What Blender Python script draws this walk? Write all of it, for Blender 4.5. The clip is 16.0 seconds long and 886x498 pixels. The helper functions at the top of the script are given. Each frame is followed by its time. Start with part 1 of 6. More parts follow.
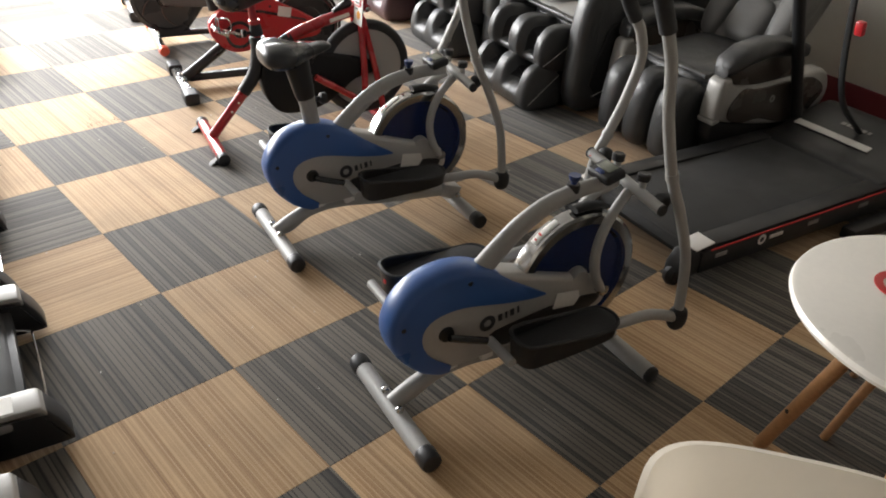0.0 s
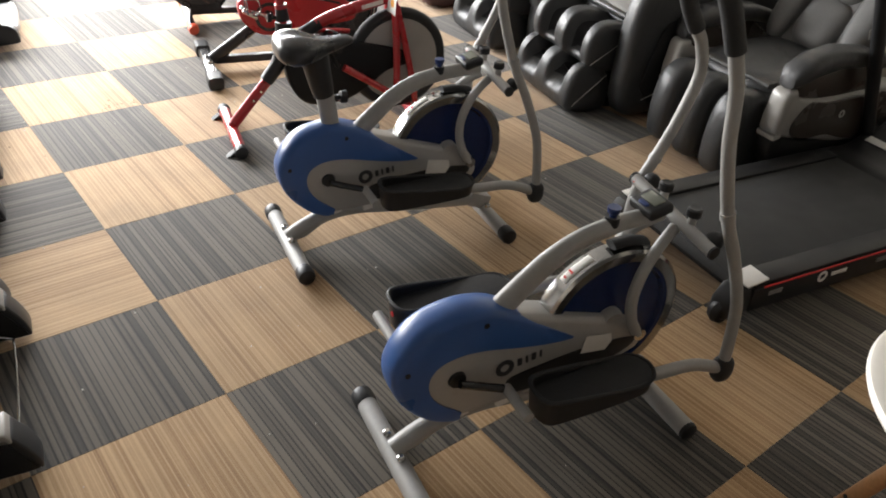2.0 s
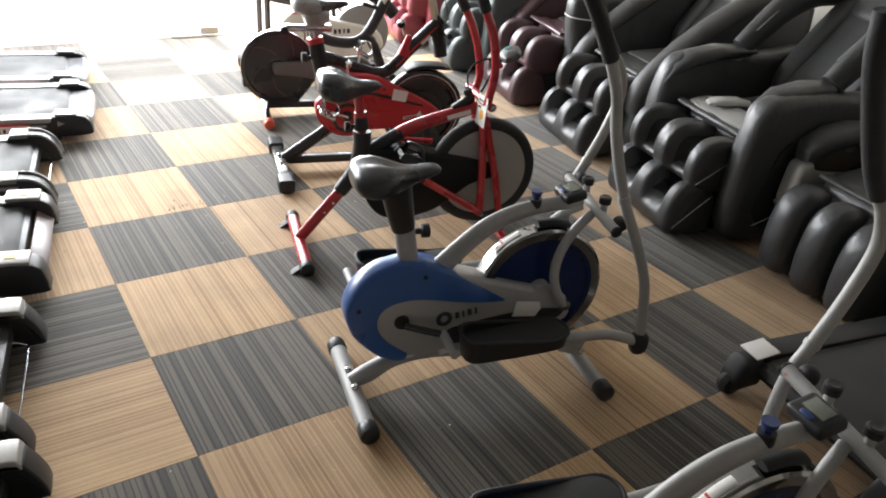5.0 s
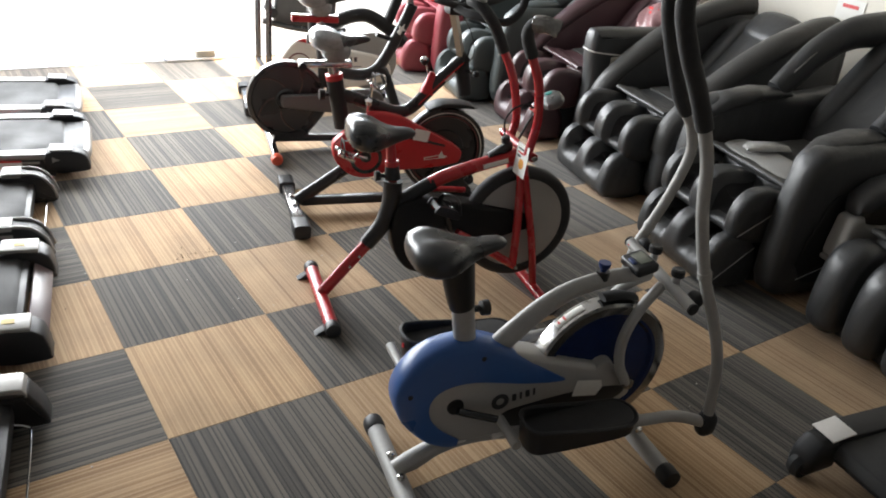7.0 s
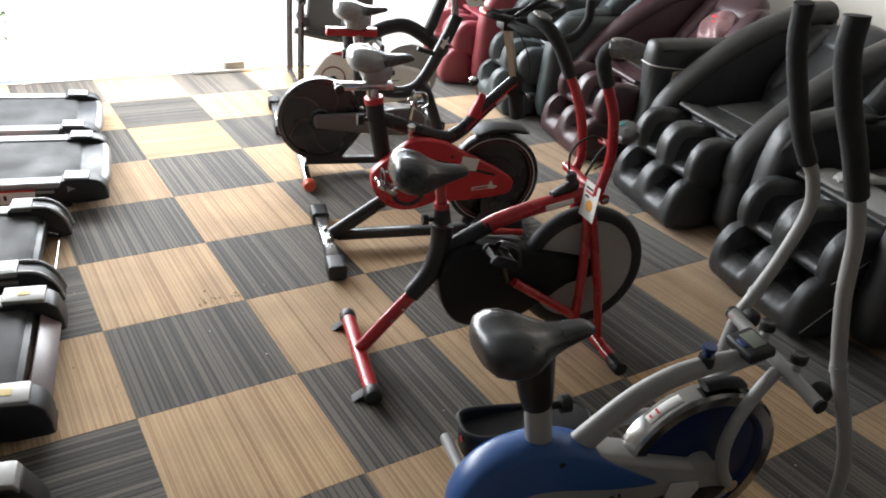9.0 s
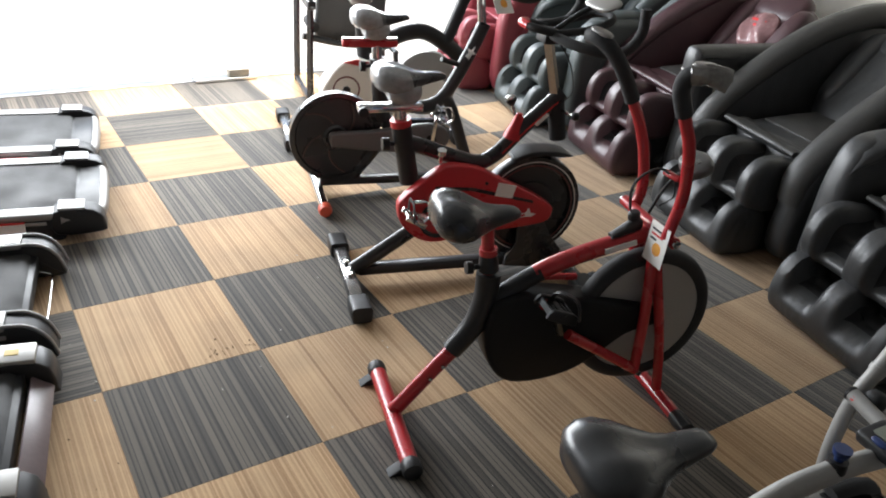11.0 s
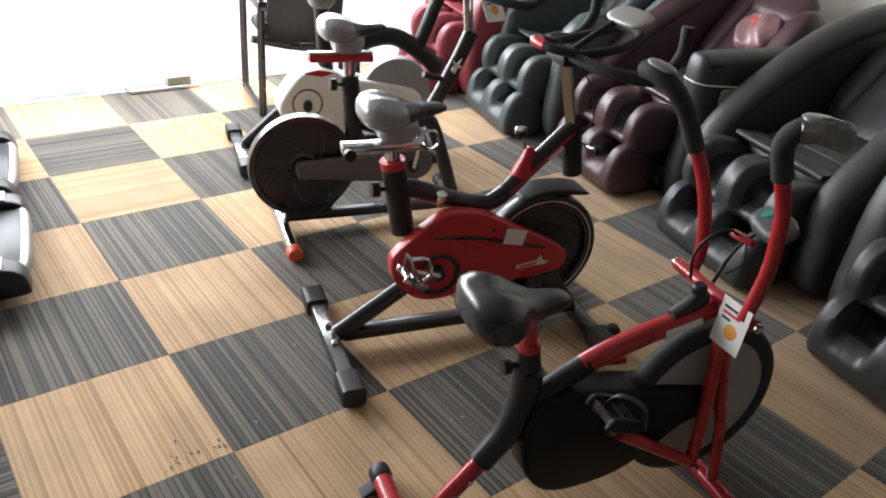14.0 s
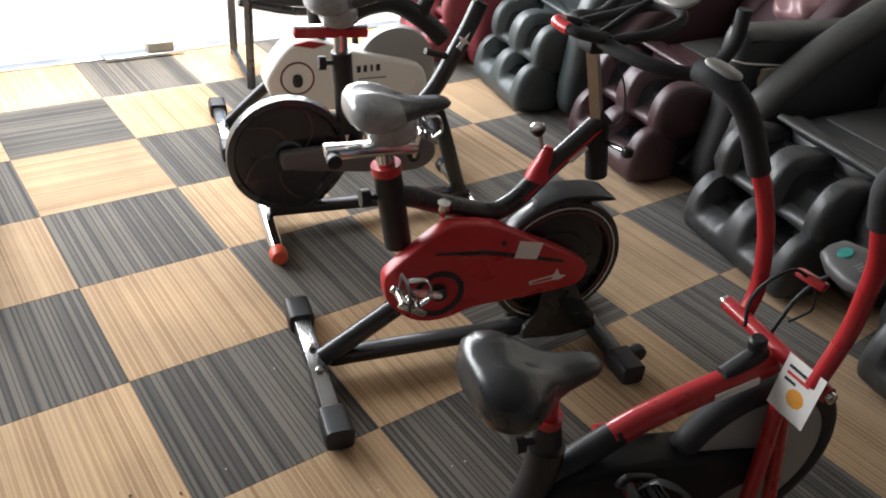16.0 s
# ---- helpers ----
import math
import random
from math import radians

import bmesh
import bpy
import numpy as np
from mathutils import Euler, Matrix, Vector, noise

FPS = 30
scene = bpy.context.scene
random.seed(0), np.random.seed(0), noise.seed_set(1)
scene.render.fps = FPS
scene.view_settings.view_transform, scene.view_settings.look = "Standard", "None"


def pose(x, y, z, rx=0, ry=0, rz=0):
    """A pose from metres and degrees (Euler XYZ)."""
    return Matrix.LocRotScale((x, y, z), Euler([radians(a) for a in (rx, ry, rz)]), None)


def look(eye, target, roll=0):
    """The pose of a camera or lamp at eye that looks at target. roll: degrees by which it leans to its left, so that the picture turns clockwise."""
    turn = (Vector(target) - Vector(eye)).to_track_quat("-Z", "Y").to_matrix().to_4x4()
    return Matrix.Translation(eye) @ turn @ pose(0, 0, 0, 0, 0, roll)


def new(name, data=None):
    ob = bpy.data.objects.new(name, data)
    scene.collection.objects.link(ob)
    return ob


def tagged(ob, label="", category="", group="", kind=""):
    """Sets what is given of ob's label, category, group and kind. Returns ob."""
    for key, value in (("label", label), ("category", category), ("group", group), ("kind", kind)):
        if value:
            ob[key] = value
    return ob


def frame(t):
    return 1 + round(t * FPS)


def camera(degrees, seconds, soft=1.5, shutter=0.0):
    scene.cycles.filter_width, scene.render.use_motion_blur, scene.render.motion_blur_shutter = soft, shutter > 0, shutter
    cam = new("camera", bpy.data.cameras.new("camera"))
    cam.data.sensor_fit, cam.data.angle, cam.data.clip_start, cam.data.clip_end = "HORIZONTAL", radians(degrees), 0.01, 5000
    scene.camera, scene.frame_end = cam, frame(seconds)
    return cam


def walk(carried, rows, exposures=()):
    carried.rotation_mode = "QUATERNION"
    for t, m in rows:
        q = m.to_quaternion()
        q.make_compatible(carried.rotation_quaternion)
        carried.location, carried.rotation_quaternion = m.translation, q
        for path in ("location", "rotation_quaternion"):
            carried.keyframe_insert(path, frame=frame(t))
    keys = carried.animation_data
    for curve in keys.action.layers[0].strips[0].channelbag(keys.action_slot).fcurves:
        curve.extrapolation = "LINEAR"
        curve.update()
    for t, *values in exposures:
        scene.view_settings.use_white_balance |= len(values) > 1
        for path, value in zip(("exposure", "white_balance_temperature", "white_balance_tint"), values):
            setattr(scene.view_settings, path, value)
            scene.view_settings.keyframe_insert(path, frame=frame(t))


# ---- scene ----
cam = camera(60.2, 16.0, soft=1.95)
PATH = [
    (0, (-0.78, -0.687, 1.555), (0.4, 0.537, 0.501), 3.3),
    (0.5, (-0.778, -0.636, 1.559), (0.424, 0.589, 0.532), 4.0),
    (1, (-0.69, -0.575, 1.552), (0.434, 0.731, 0.537), 5.1),
    (1.5, (-0.585, -0.564, 1.542), (0.51, 0.728, 0.478), 5.3),
    (2, (-0.558, -0.517, 1.538), (0.528, 0.749, 0.435), 4.7),
    (2.5, (-0.563, -0.403, 1.548), (0.529, 0.839, 0.422), 4.9),
    (3, (-0.579, -0.302, 1.547), (0.547, 0.939, 0.456), 4.2),
    (3.5, (-0.554, -0.247, 1.547), (0.558, 1.01, 0.459), 4.6),
    (4, (-0.458, -0.178, 1.55), (0.57, 1.189, 0.514), 4.3),
    (4.5, (-0.366, -0.163, 1.547), (0.626, 1.278, 0.578), 4.8),
    (7, (-0.415, 0.224, 1.58), (0.647, 1.647, 0.659), 6.2),
    (7.5, (-0.358, 0.299, 1.563), (0.648, 1.771, 0.657), 5.0),
    (8, (-0.271, 0.4, 1.565), (0.697, 1.894, 0.652), 5.8),
    (10.5, (-0.273, 0.873, 1.562), (0.784, 2.277, 0.608), 4.9),
    (11, (-0.2, 0.963, 1.556), (0.799, 2.415, 0.61), 5.1),
    (11.5, (-0.098, 1.034, 1.554), (0.852, 2.503, 0.584), 6.3),
    (12, (-0.052, 1.086, 1.548), (0.878, 2.546, 0.547), 6.4),
    (12.5, (-0.056, 1.21, 1.549), (0.962, 2.609, 0.546), 6.6),
    (13, (-0.091, 1.342, 1.562), (0.993, 2.707, 0.581), 5.8),
    (13.5, (-0.12, 1.423, 1.549), (1.012, 2.744, 0.563), 6.2),
    (14, (-0.078, 1.502, 1.548), (1.036, 2.846, 0.572), 5.8),
    (14.5, (-0.003, 1.586, 1.535), (1.079, 2.949, 0.55), 6.4),
    (15, (0.102, 1.63, 1.535), (1.141, 3.01, 0.526), 6.6),
    (15.5, (0.148, 1.688, 1.523), (1.164, 3.032, 0.445), 6.9),
    (16, (0.158, 1.797, 1.527), (1.231, 3.096, 0.448), 6.3),
]
walk(cam, [(t, look(eye, target, roll)) for t, eye, target, roll in PATH], [(0, 1.50, 6850, 12), (3, 1.58, 6750, 12), (4.5, 1.40, 6600, 11), (7, 0.96, 6550, 10), (8, 0.81, 6500, 10), (11, 0.63, 6400, 10), (13.5, 0.53, 6450, 11), (16, 0.42, 6500, 11)])

# ---- world, sun, window light ----
SUN_EL, SUN_AZ = 72, 25
world = bpy.data.worlds.new("world")
scene.world = world
world.use_nodes = True
wn = world.node_tree.nodes
sky = wn.new("ShaderNodeTexSky")
sky.sky_type = 'NISHITA'
sky.sun_disc = False
sky.sun_elevation, sky.sun_rotation = radians(SUN_EL), radians(SUN_AZ)
sky.dust_density = 3.0
world.node_tree.links.new(sky.outputs[0], wn["Background"].inputs[0])
wn["Background"].inputs[1].default_value = 0.15

sun = new("sun", bpy.data.lights.new("sun", 'SUN'))
sun.data.energy, sun.data.angle, sun.data.color = 4.5, radians(0.6), (1.0, 0.97, 0.92)
sun.matrix_basis = look((0, 0, 0), (-math.sin(radians(SUN_AZ)) * math.cos(radians(SUN_EL)), -math.cos(radians(SUN_AZ)) * math.cos(radians(SUN_EL)), -math.sin(radians(SUN_EL))))

# added lamp in the opening, standing in for the sky's light
shop_light = new("shopfront_daylight", bpy.data.lights.new("shopfront_daylight", 'AREA'))
shop_light.data.shape, shop_light.data.size, shop_light.data.size_y = 'RECTANGLE', 5.0, 1.3
shop_light.data.energy, shop_light.data.color = 225, (0.955, 0.985, 1.0)
shop_light.matrix_basis = look((0.5, 6.0, 1.36), (0.9, 0.0, 0.4))


# ---- materials ----
def mat(name, base, rough=0.5, metal=0.0, vary=0.12, scale=6.0, grain=80.0, bump=0.05, coat=0.0, spec=0.5, crease=0.0):
    """Two scales of noise in colour and roughness, and a fine bump."""
    m = bpy.data.materials.new(name)
    m.use_nodes = True
    nt = m.node_tree
    b = nt.nodes["Principled BSDF"]
    b.inputs["Metallic"].default_value = metal
    b.inputs["Coat Weight"].default_value = coat
    b.inputs["Specular IOR Level"].default_value = spec
    tc = nt.nodes.new("ShaderNodeTexCoord")
    n1 = nt.nodes.new("ShaderNodeTexNoise")
    n1.inputs["Scale"].default_value, n1.inputs["Detail"].default_value = scale, 4
    n2 = nt.nodes.new("ShaderNodeTexNoise")
    n2.inputs["Scale"].default_value, n2.inputs["Detail"].default_value = grain, 3
    nt.links.new(tc.outputs["Object"], n1.inputs["Vector"])
    nt.links.new(tc.outputs["Object"], n2.inputs["Vector"])
    add = nt.nodes.new("ShaderNodeMath")
    add.operation = 'ADD'
    nt.links.new(n1.outputs[0], add.inputs[0])
    nt.links.new(n2.outputs[0], add.inputs[1])
    ramp = nt.nodes.new("ShaderNodeMapRange")
    ramp.inputs[1].default_value, ramp.inputs[2].default_value = 0.6, 1.4
    ramp.inputs[3].default_value, ramp.inputs[4].default_value = 1 - vary, 1 + vary
    nt.links.new(add.outputs[0], ramp.inputs[0])
    mul = nt.nodes.new("ShaderNodeMix")
    mul.data_type, mul.blend_type = 'RGBA', 'MULTIPLY'
    mul.inputs[0].default_value = 1
    mul.inputs[6].default_value = (*base, 1)
    nt.links.new(ramp.outputs[0], mul.inputs[7])
    nt.links.new(mul.outputs[2], b.inputs["Base Color"])
    r2 = nt.nodes.new("ShaderNodeMapRange")
    r2.inputs[1].default_value, r2.inputs[2].default_value = 0.3, 0.7
    r2.inputs[3].default_value, r2.inputs[4].default_value = max(0.02, rough * 0.8), min(1, rough * 1.25)
    nt.links.new(n1.outputs[0], r2.inputs[0])
    nt.links.new(r2.outputs[0], b.inputs["Roughness"])
    if bump:
        bp = nt.nodes.new("ShaderNodeBump")
        bp.inputs["Strength"].default_value, bp.inputs["Distance"].default_value = bump, 0.004
        nt.links.new(n2.outputs[0], bp.inputs["Height"])
        nt.links.new(bp.outputs[0], b.inputs["Normal"])
        if crease:
            # soft folds in stretched upholstery
            fold = nt.nodes.new("ShaderNodeTexNoise")
            fold.inputs["Scale"].default_value, fold.inputs["Detail"].default_value, fold.inputs["Distortion"].default_value = 7.0, 3.0, 0.5
            mp = nt.nodes.new("ShaderNodeMapping")
            mp.inputs["Scale"].default_value = (1.0, 1.0, 0.45)
            nt.links.new(tc.outputs["Object"], mp.inputs[0])
            nt.links.new(mp.outputs[0], fold.inputs["Vector"])
            b2 = nt.nodes.new("ShaderNodeBump")
            b2.inputs["Strength"].default_value, b2.inputs["Distance"].default_value = crease, 0.03
            nt.links.new(fold.outputs[0], b2.inputs["Height"])
            nt.links.new(bp.outputs[0], b2.inputs["Normal"])
            nt.links.new(b2.outputs[0], b.inputs["Normal"])
    return m


def carpet(name, c0, c1, c2, wide_scale, fine_scale, cord, contrast, line):
    """Woven carpet tile with lengthwise stripes of uneven width."""
    m = bpy.data.materials.new(name)
    m.use_nodes = True
    nt = m.node_tree
    b = nt.nodes["Principled BSDF"]
    b.inputs["Roughness"].default_value = 0.85
    b.inputs["Specular IOR Level"].default_value = 0.35
    b.inputs["Sheen Weight"].default_value = 0.25
    tc = nt.nodes.new("ShaderNodeTexCoord")
    info = nt.nodes.new("ShaderNodeObjectInfo")
    off = nt.nodes.new("ShaderNodeVectorMath")
    off.operation = 'SCALE'
    off.inputs[0].default_value = (37.0, 11.0, 5.0)
    nt.links.new(info.outputs["Random"], off.inputs["Scale"])
    add = nt.nodes.new("ShaderNodeVectorMath")
    nt.links.new(tc.outputs["Object"], add.inputs[0])
    nt.links.new(off.outputs[0], add.inputs[1])

    def stripe(sx, sy, detail):
        mp = nt.nodes.new("ShaderNodeMapping")
        mp.inputs["Scale"].default_value = (sx, sy, 1)
        n = nt.nodes.new("ShaderNodeTexNoise")
        n.inputs["Scale"].default_value, n.inputs["Detail"].default_value = 1.0, detail
        nt.links.new(add.outputs[0], mp.inputs[0])
        nt.links.new(mp.outputs[0], n.inputs["Vector"])
        return n
    wide, fine, pile = stripe(wide_scale, 0.06, 2), stripe(fine_scale, 0.35, 3), stripe(420, 160, 2)
    # cords of uneven width, each with its own tone, and grooves between them
    warp = stripe(22.0, 0.02, 1)

    def calc(op, a, b=None, c=None):
        n = nt.nodes.new("ShaderNodeMath")
        n.operation = op
        for k, v in enumerate((a, b, c)):
            if v is None:
                continue
            if isinstance(v, float):
                n.inputs[k].default_value = v
            else:
                nt.links.new(v, n.inputs[k])
        return n.outputs[0]
    sep = nt.nodes.new("ShaderNodeSeparateXYZ")
    nt.links.new(add.outputs[0], sep.inputs[0])
    u = calc('MULTIPLY_ADD', sep.outputs[0], 1.0 / cord, calc('MULTIPLY', warp.outputs[0], 2.2))
    cell = nt.nodes.new("ShaderNodeTexWhiteNoise")
    cell.noise_dimensions = '1D'
    nt.links.new(calc('FLOOR', u), cell.inputs["W"])
    groove = calc('POWER', calc('ABSOLUTE', calc('MULTIPLY_ADD', calc('FRACT', u), 2.0, -1.0)), 5.0)
    v = calc('MULTIPLY_ADD', cell.outputs[0], contrast, 0.635 - 0.5 * contrast - 0.12 * line)
    v = calc('MULTIPLY_ADD', wide.outputs[0], 0.17, v)
    v = calc('MULTIPLY_ADD', fine.outputs[0], 0.30, calc('ADD', v, -0.04))
    v = calc('MULTIPLY_ADD', pile.outputs[0], 0.16, v)
    v = calc('MULTIPLY_ADD', groove, line, v)
    ramp = nt.nodes.new("ShaderNodeValToRGB")
    ramp.color_ramp.elements[0].position, ramp.color_ramp.elements[0].color = 0.70, (*c0, 1)
    ramp.color_ramp.elements[1].position, ramp.color_ramp.elements[1].color = 1.02, (*c2, 1)
    e = ramp.color_ramp.elements.new(0.84)
    e.color = (*c1, 1)
    nt.links.new(v, ramp.inputs[0])
    # slow soiling, and each tile a little different
    soil = nt.nodes.new("ShaderNodeTexNoise")
    soil.inputs["Scale"].default_value, soil.inputs["Detail"].default_value = 4.0, 5
    nt.links.new(add.outputs[0], soil.inputs["Vector"])
    mr = nt.nodes.new("ShaderNodeMapRange")
    mr.inputs[1].default_value, mr.inputs[2].default_value, mr.inputs[3].default_value, mr.inputs[4].default_value = 0.3, 0.7, 0.86, 1.1
    nt.links.new(soil.outputs[0], mr.inputs[0])
    tone = nt.nodes.new("ShaderNodeMapRange")
    tone.inputs[3].default_value, tone.inputs[4].default_value = 0.9, 1.1
    nt.links.new(info.outputs["Random"], tone.inputs[0])
    mm = nt.nodes.new("ShaderNodeMath")
    mm.operation = 'MULTIPLY'
    nt.links.new(mr.outputs[0], mm.inputs[0])
    nt.links.new(tone.outputs[0], mm.inputs[1])
    mul = nt.nodes.new("ShaderNodeMix")
    mul.data_type, mul.blend_type = 'RGBA', 'MULTIPLY'
    mul.inputs[0].default_value = 1
    nt.links.new(ramp.outputs[0], mul.inputs[6])
    nt.links.new(mm.outputs[0], mul.inputs[7])
    nt.links.new(mul.outputs[2], b.inputs["Base Color"])
    bp = nt.nodes.new("ShaderNodeBump")
    bp.inputs["Strength"].default_value, bp.inputs["Distance"].default_value = 0.35, 0.003
    nt.links.new(v, bp.inputs["Height"])
    nt.links.new(bp.outputs[0], b.inputs["Normal"])
    return m


# the tan tiles' pale lines paint cords that catch the light
TAN = carpet("carpet_tan", (0.158, 0.083, 0.034), (0.342, 0.204, 0.096), (0.505, 0.340, 0.185), 100, 280, 0.0165, 0.12, 0.22)
DARK = carpet("carpet_dark", (0.0095, 0.0070, 0.0050), (0.050, 0.042, 0.033), (0.124, 0.105, 0.081), 60, 200, 0.0175, 0.28, -0.40)
SUBFLOOR = mat("subfloor", (0.06, 0.055, 0.05), 0.9)
PLASTER = mat("plaster", (0.74, 0.70, 0.62), 0.8, scale=1.2, grain=140, vary=0.06)
GREYWALL = mat("grey_wall_paint", (0.22, 0.214, 0.206), 0.8, scale=1.2, grain=140, vary=0.06)
CEIL = mat("ceiling_paint", (0.27, 0.267, 0.26), 0.85, vary=0.04)
CONCRETE = mat("concrete", (0.62, 0.60, 0.56), 0.85, vary=0.12, scale=0.8, grain=40)
ALU = mat("brushed_aluminium", (0.72, 0.72, 0.71), 0.32, 1.0, vary=0.06)
BLUE = mat("blue_plastic", (0.032, 0.100, 0.300), 0.32, vary=0.05, bump=0.02)
SILVER = mat("silver_plastic", (0.40, 0.39, 0.375), 0.38, 0.2, vary=0.05, bump=0.02)
GREYPAINT = mat("grey_painted_steel", (0.36, 0.355, 0.34), 0.50, 0.12, vary=0.07, bump=0.02)
BLACKPL = mat("black_plastic", (0.016, 0.016, 0.017), 0.42, vary=0.2, bump=0.03, spec=0.38)
RUBBER = mat("black_rubber", (0.024, 0.024, 0.025), 0.6, vary=0.2, bump=0.15, spec=0.35)
FOAM = mat("black_foam_grip", (0.024, 0.0245, 0.026), 0.75, vary=0.2, bump=0.3)
LEATHER = mat("saddle_vinyl", (0.024, 0.026, 0.029), 0.29, vary=0.15, grain=220, bump=0.07, spec=0.65)
DARKSTEEL = mat("dark_polished_steel", (0.30, 0.295, 0.29), 0.2, 0.95, vary=0.15, bump=0.02)
RIMSTEEL = mat("polished_steel_rim", (0.40, 0.395, 0.385), 0.14, 1.0, vary=0.08, bump=0.02)
CHROME = mat("chrome", (0.62, 0.615, 0.60), 0.14, 1.0, vary=0.04, bump=0.0)
NAVY = mat("navy_flywheel", (0.006, 0.018, 0.080), 0.22, vary=0.2, bump=0.02)
RED = mat("red_gloss_paint", (0.42, 0.018, 0.024), 0.28, vary=0.06, bump=0.02, coat=0.3)
REDPL = mat("red_plastic_cover", (0.50, 0.026, 0.032), 0.30, vary=0.06, bump=0.03)
ORANGE = mat("orange_red_cap", (0.62, 0.09, 0.04), 0.4)
FRAMEBLK = mat("black_painted_steel", (0.020, 0.020, 0.021), 0.28, vary=0.15, bump=0.03, coat=0.2)
GREYDISC = mat("grey_wheel_mesh", (0.36, 0.35, 0.33), 0.5, 0.2, vary=0.08, grain=200, bump=0.2)
PAPER = mat("white_paper", (0.80, 0.78, 0.74), 0.6, vary=0.05)
ORANGEINK = mat("orange_ink", (0.75, 0.33, 0.04), 0.6)
DARKINK = mat("dark_ink", (0.03, 0.03, 0.035), 0.6)
REDINK = mat("red_ink", (0.6, 0.03, 0.03), 0.5)
WHITEPL = mat("white_plastic", (0.85, 0.81, 0.74), 0.32, vary=0.03, bump=0.01)
WHITESHELL = mat("white_thin_plastic", (0.85, 0.81, 0.74), 0.32, vary=0.03, bump=0.01)
nt = WHITESHELL.node_tree
thin = nt.nodes.new("ShaderNodeBsdfTranslucent")
thin.inputs[0].default_value = (0.85, 0.80, 0.72, 1)
mixed = nt.nodes.new("ShaderNodeMixShader")
mixed.inputs[0].default_value = 0.55
nt.links.new(nt.nodes["Principled BSDF"].outputs[0], mixed.inputs[1])
nt.links.new(thin.outputs[0], mixed.inputs[2])
nt.links.new(mixed.outputs[0], nt.nodes["Material Output"].inputs["Surface"])
WOOD = mat("beech_wood", (0.42, 0.22, 0.10), 0.45, vary=0.2, scale=20, grain=90)
BELT = mat("treadmill_belt", (0.030, 0.030, 0.0295), 0.62, vary=0.15, grain=400, bump=0.25, spec=0.35)
SHELLSILVER = mat("silver_shell", (0.36, 0.35, 0.33), 0.35, 0.25, vary=0.06)
SILVERTRIM = mat("silver_trim", (0.30, 0.297, 0.29), 0.42, 0.6, vary=0.05)
WHITETRIM = mat("white_trim", (0.75, 0.73, 0.70), 0.4, vary=0.04)
VBLACK = mat("black_leatherette", (0.033, 0.034, 0.0355), 0.44, vary=0.2, scale=4, grain=160, bump=0.14, crease=0.36, spec=0.65)
VGREEN = mat("charcoal_green_leatherette", (0.050, 0.062, 0.063), 0.46, vary=0.2, scale=4, grain=160, bump=0.14, crease=0.22, spec=0.65)
VMAROON = mat("maroon_leatherette", (0.058, 0.025, 0.030), 0.44, vary=0.18, scale=4, grain=160, bump=0.14, crease=0.22, spec=0.65)
VRED = mat("red_leatherette", (0.20, 0.032, 0.042), 0.40, vary=0.18, scale=4, grain=160, bump=0.14, crease=0.22)
VGREY = mat("grey_leatherette", (0.12, 0.118, 0.114), 0.4, vary=0.15, scale=4, grain=160, bump=0.14, crease=0.22)
SHELLGREY = mat("grey_shell", (0.26, 0.25, 0.24), 0.35, 0.2, vary=0.06)
BAGPL = mat("clear_plastic_bag", (0.55, 0.55, 0.53), 0.22, vary=0.12, scale=30, bump=0.5)
TEAL = mat("teal_plastic", (0.03, 0.30, 0.26), 0.4)
LCD = mat("lcd_glass", (0.16, 0.17, 0.14), 0.15, vary=0.03, bump=0)
CREAM = mat("cream_leatherette", (0.45, 0.41, 0.34), 0.45, vary=0.08, grain=160, bump=0.1)
LEAFGREEN = mat("shrub_leaf", (0.09, 0.17, 0.04), 0.5, vary=0.3, scale=20)
MAROONPANEL = mat("maroon_paint", (0.17, 0.02, 0.03), 0.5, vary=0.06)


# ---- shape helpers ----
def part(name, bm, material, parent, label="", sharp=38):
    me = bpy.data.meshes.new(name)
    bmesh.ops.recalc_face_normals(bm, faces=bm.faces)
    bm.to_mesh(me)
    bm.free()
    me.materials.append(material)
    for p in me.polygons:
        p.use_smooth = True
    me.set_sharp_from_angle(angle=radians(sharp))
    ob = new(name, me)
    ob.parent = parent
    if label:
        ob["label"] = label
    return ob


def squeeze(m, k):
    """The pose m with everything scaled by k."""
    return m @ Matrix.Diagonal((k, k, k, 1))


def thing(name, label, category, m, group="", kind=""):
    ob = new(name)
    ob.empty_display_size = 0.1
    ob.matrix_basis = m
    return tagged(ob, label, category, group, kind)


def box(size, at=(0, 0, 0), rot=(0, 0, 0), bevel=0.004, seg=2, bm=None):
    bm = bm or bmesh.new()
    m = pose(*at, *rot) @ Matrix.Diagonal((*size, 1))
    vs = bmesh.ops.create_cube(bm, size=1, matrix=m)["verts"]
    if bevel:
        es = {e for v in vs for e in v.link_edges}
        bmesh.ops.bevel(bm, geom=list(es), offset=min(bevel, min(size) * 0.45), segments=seg, affect='EDGES', profile=0.5)
    return bm


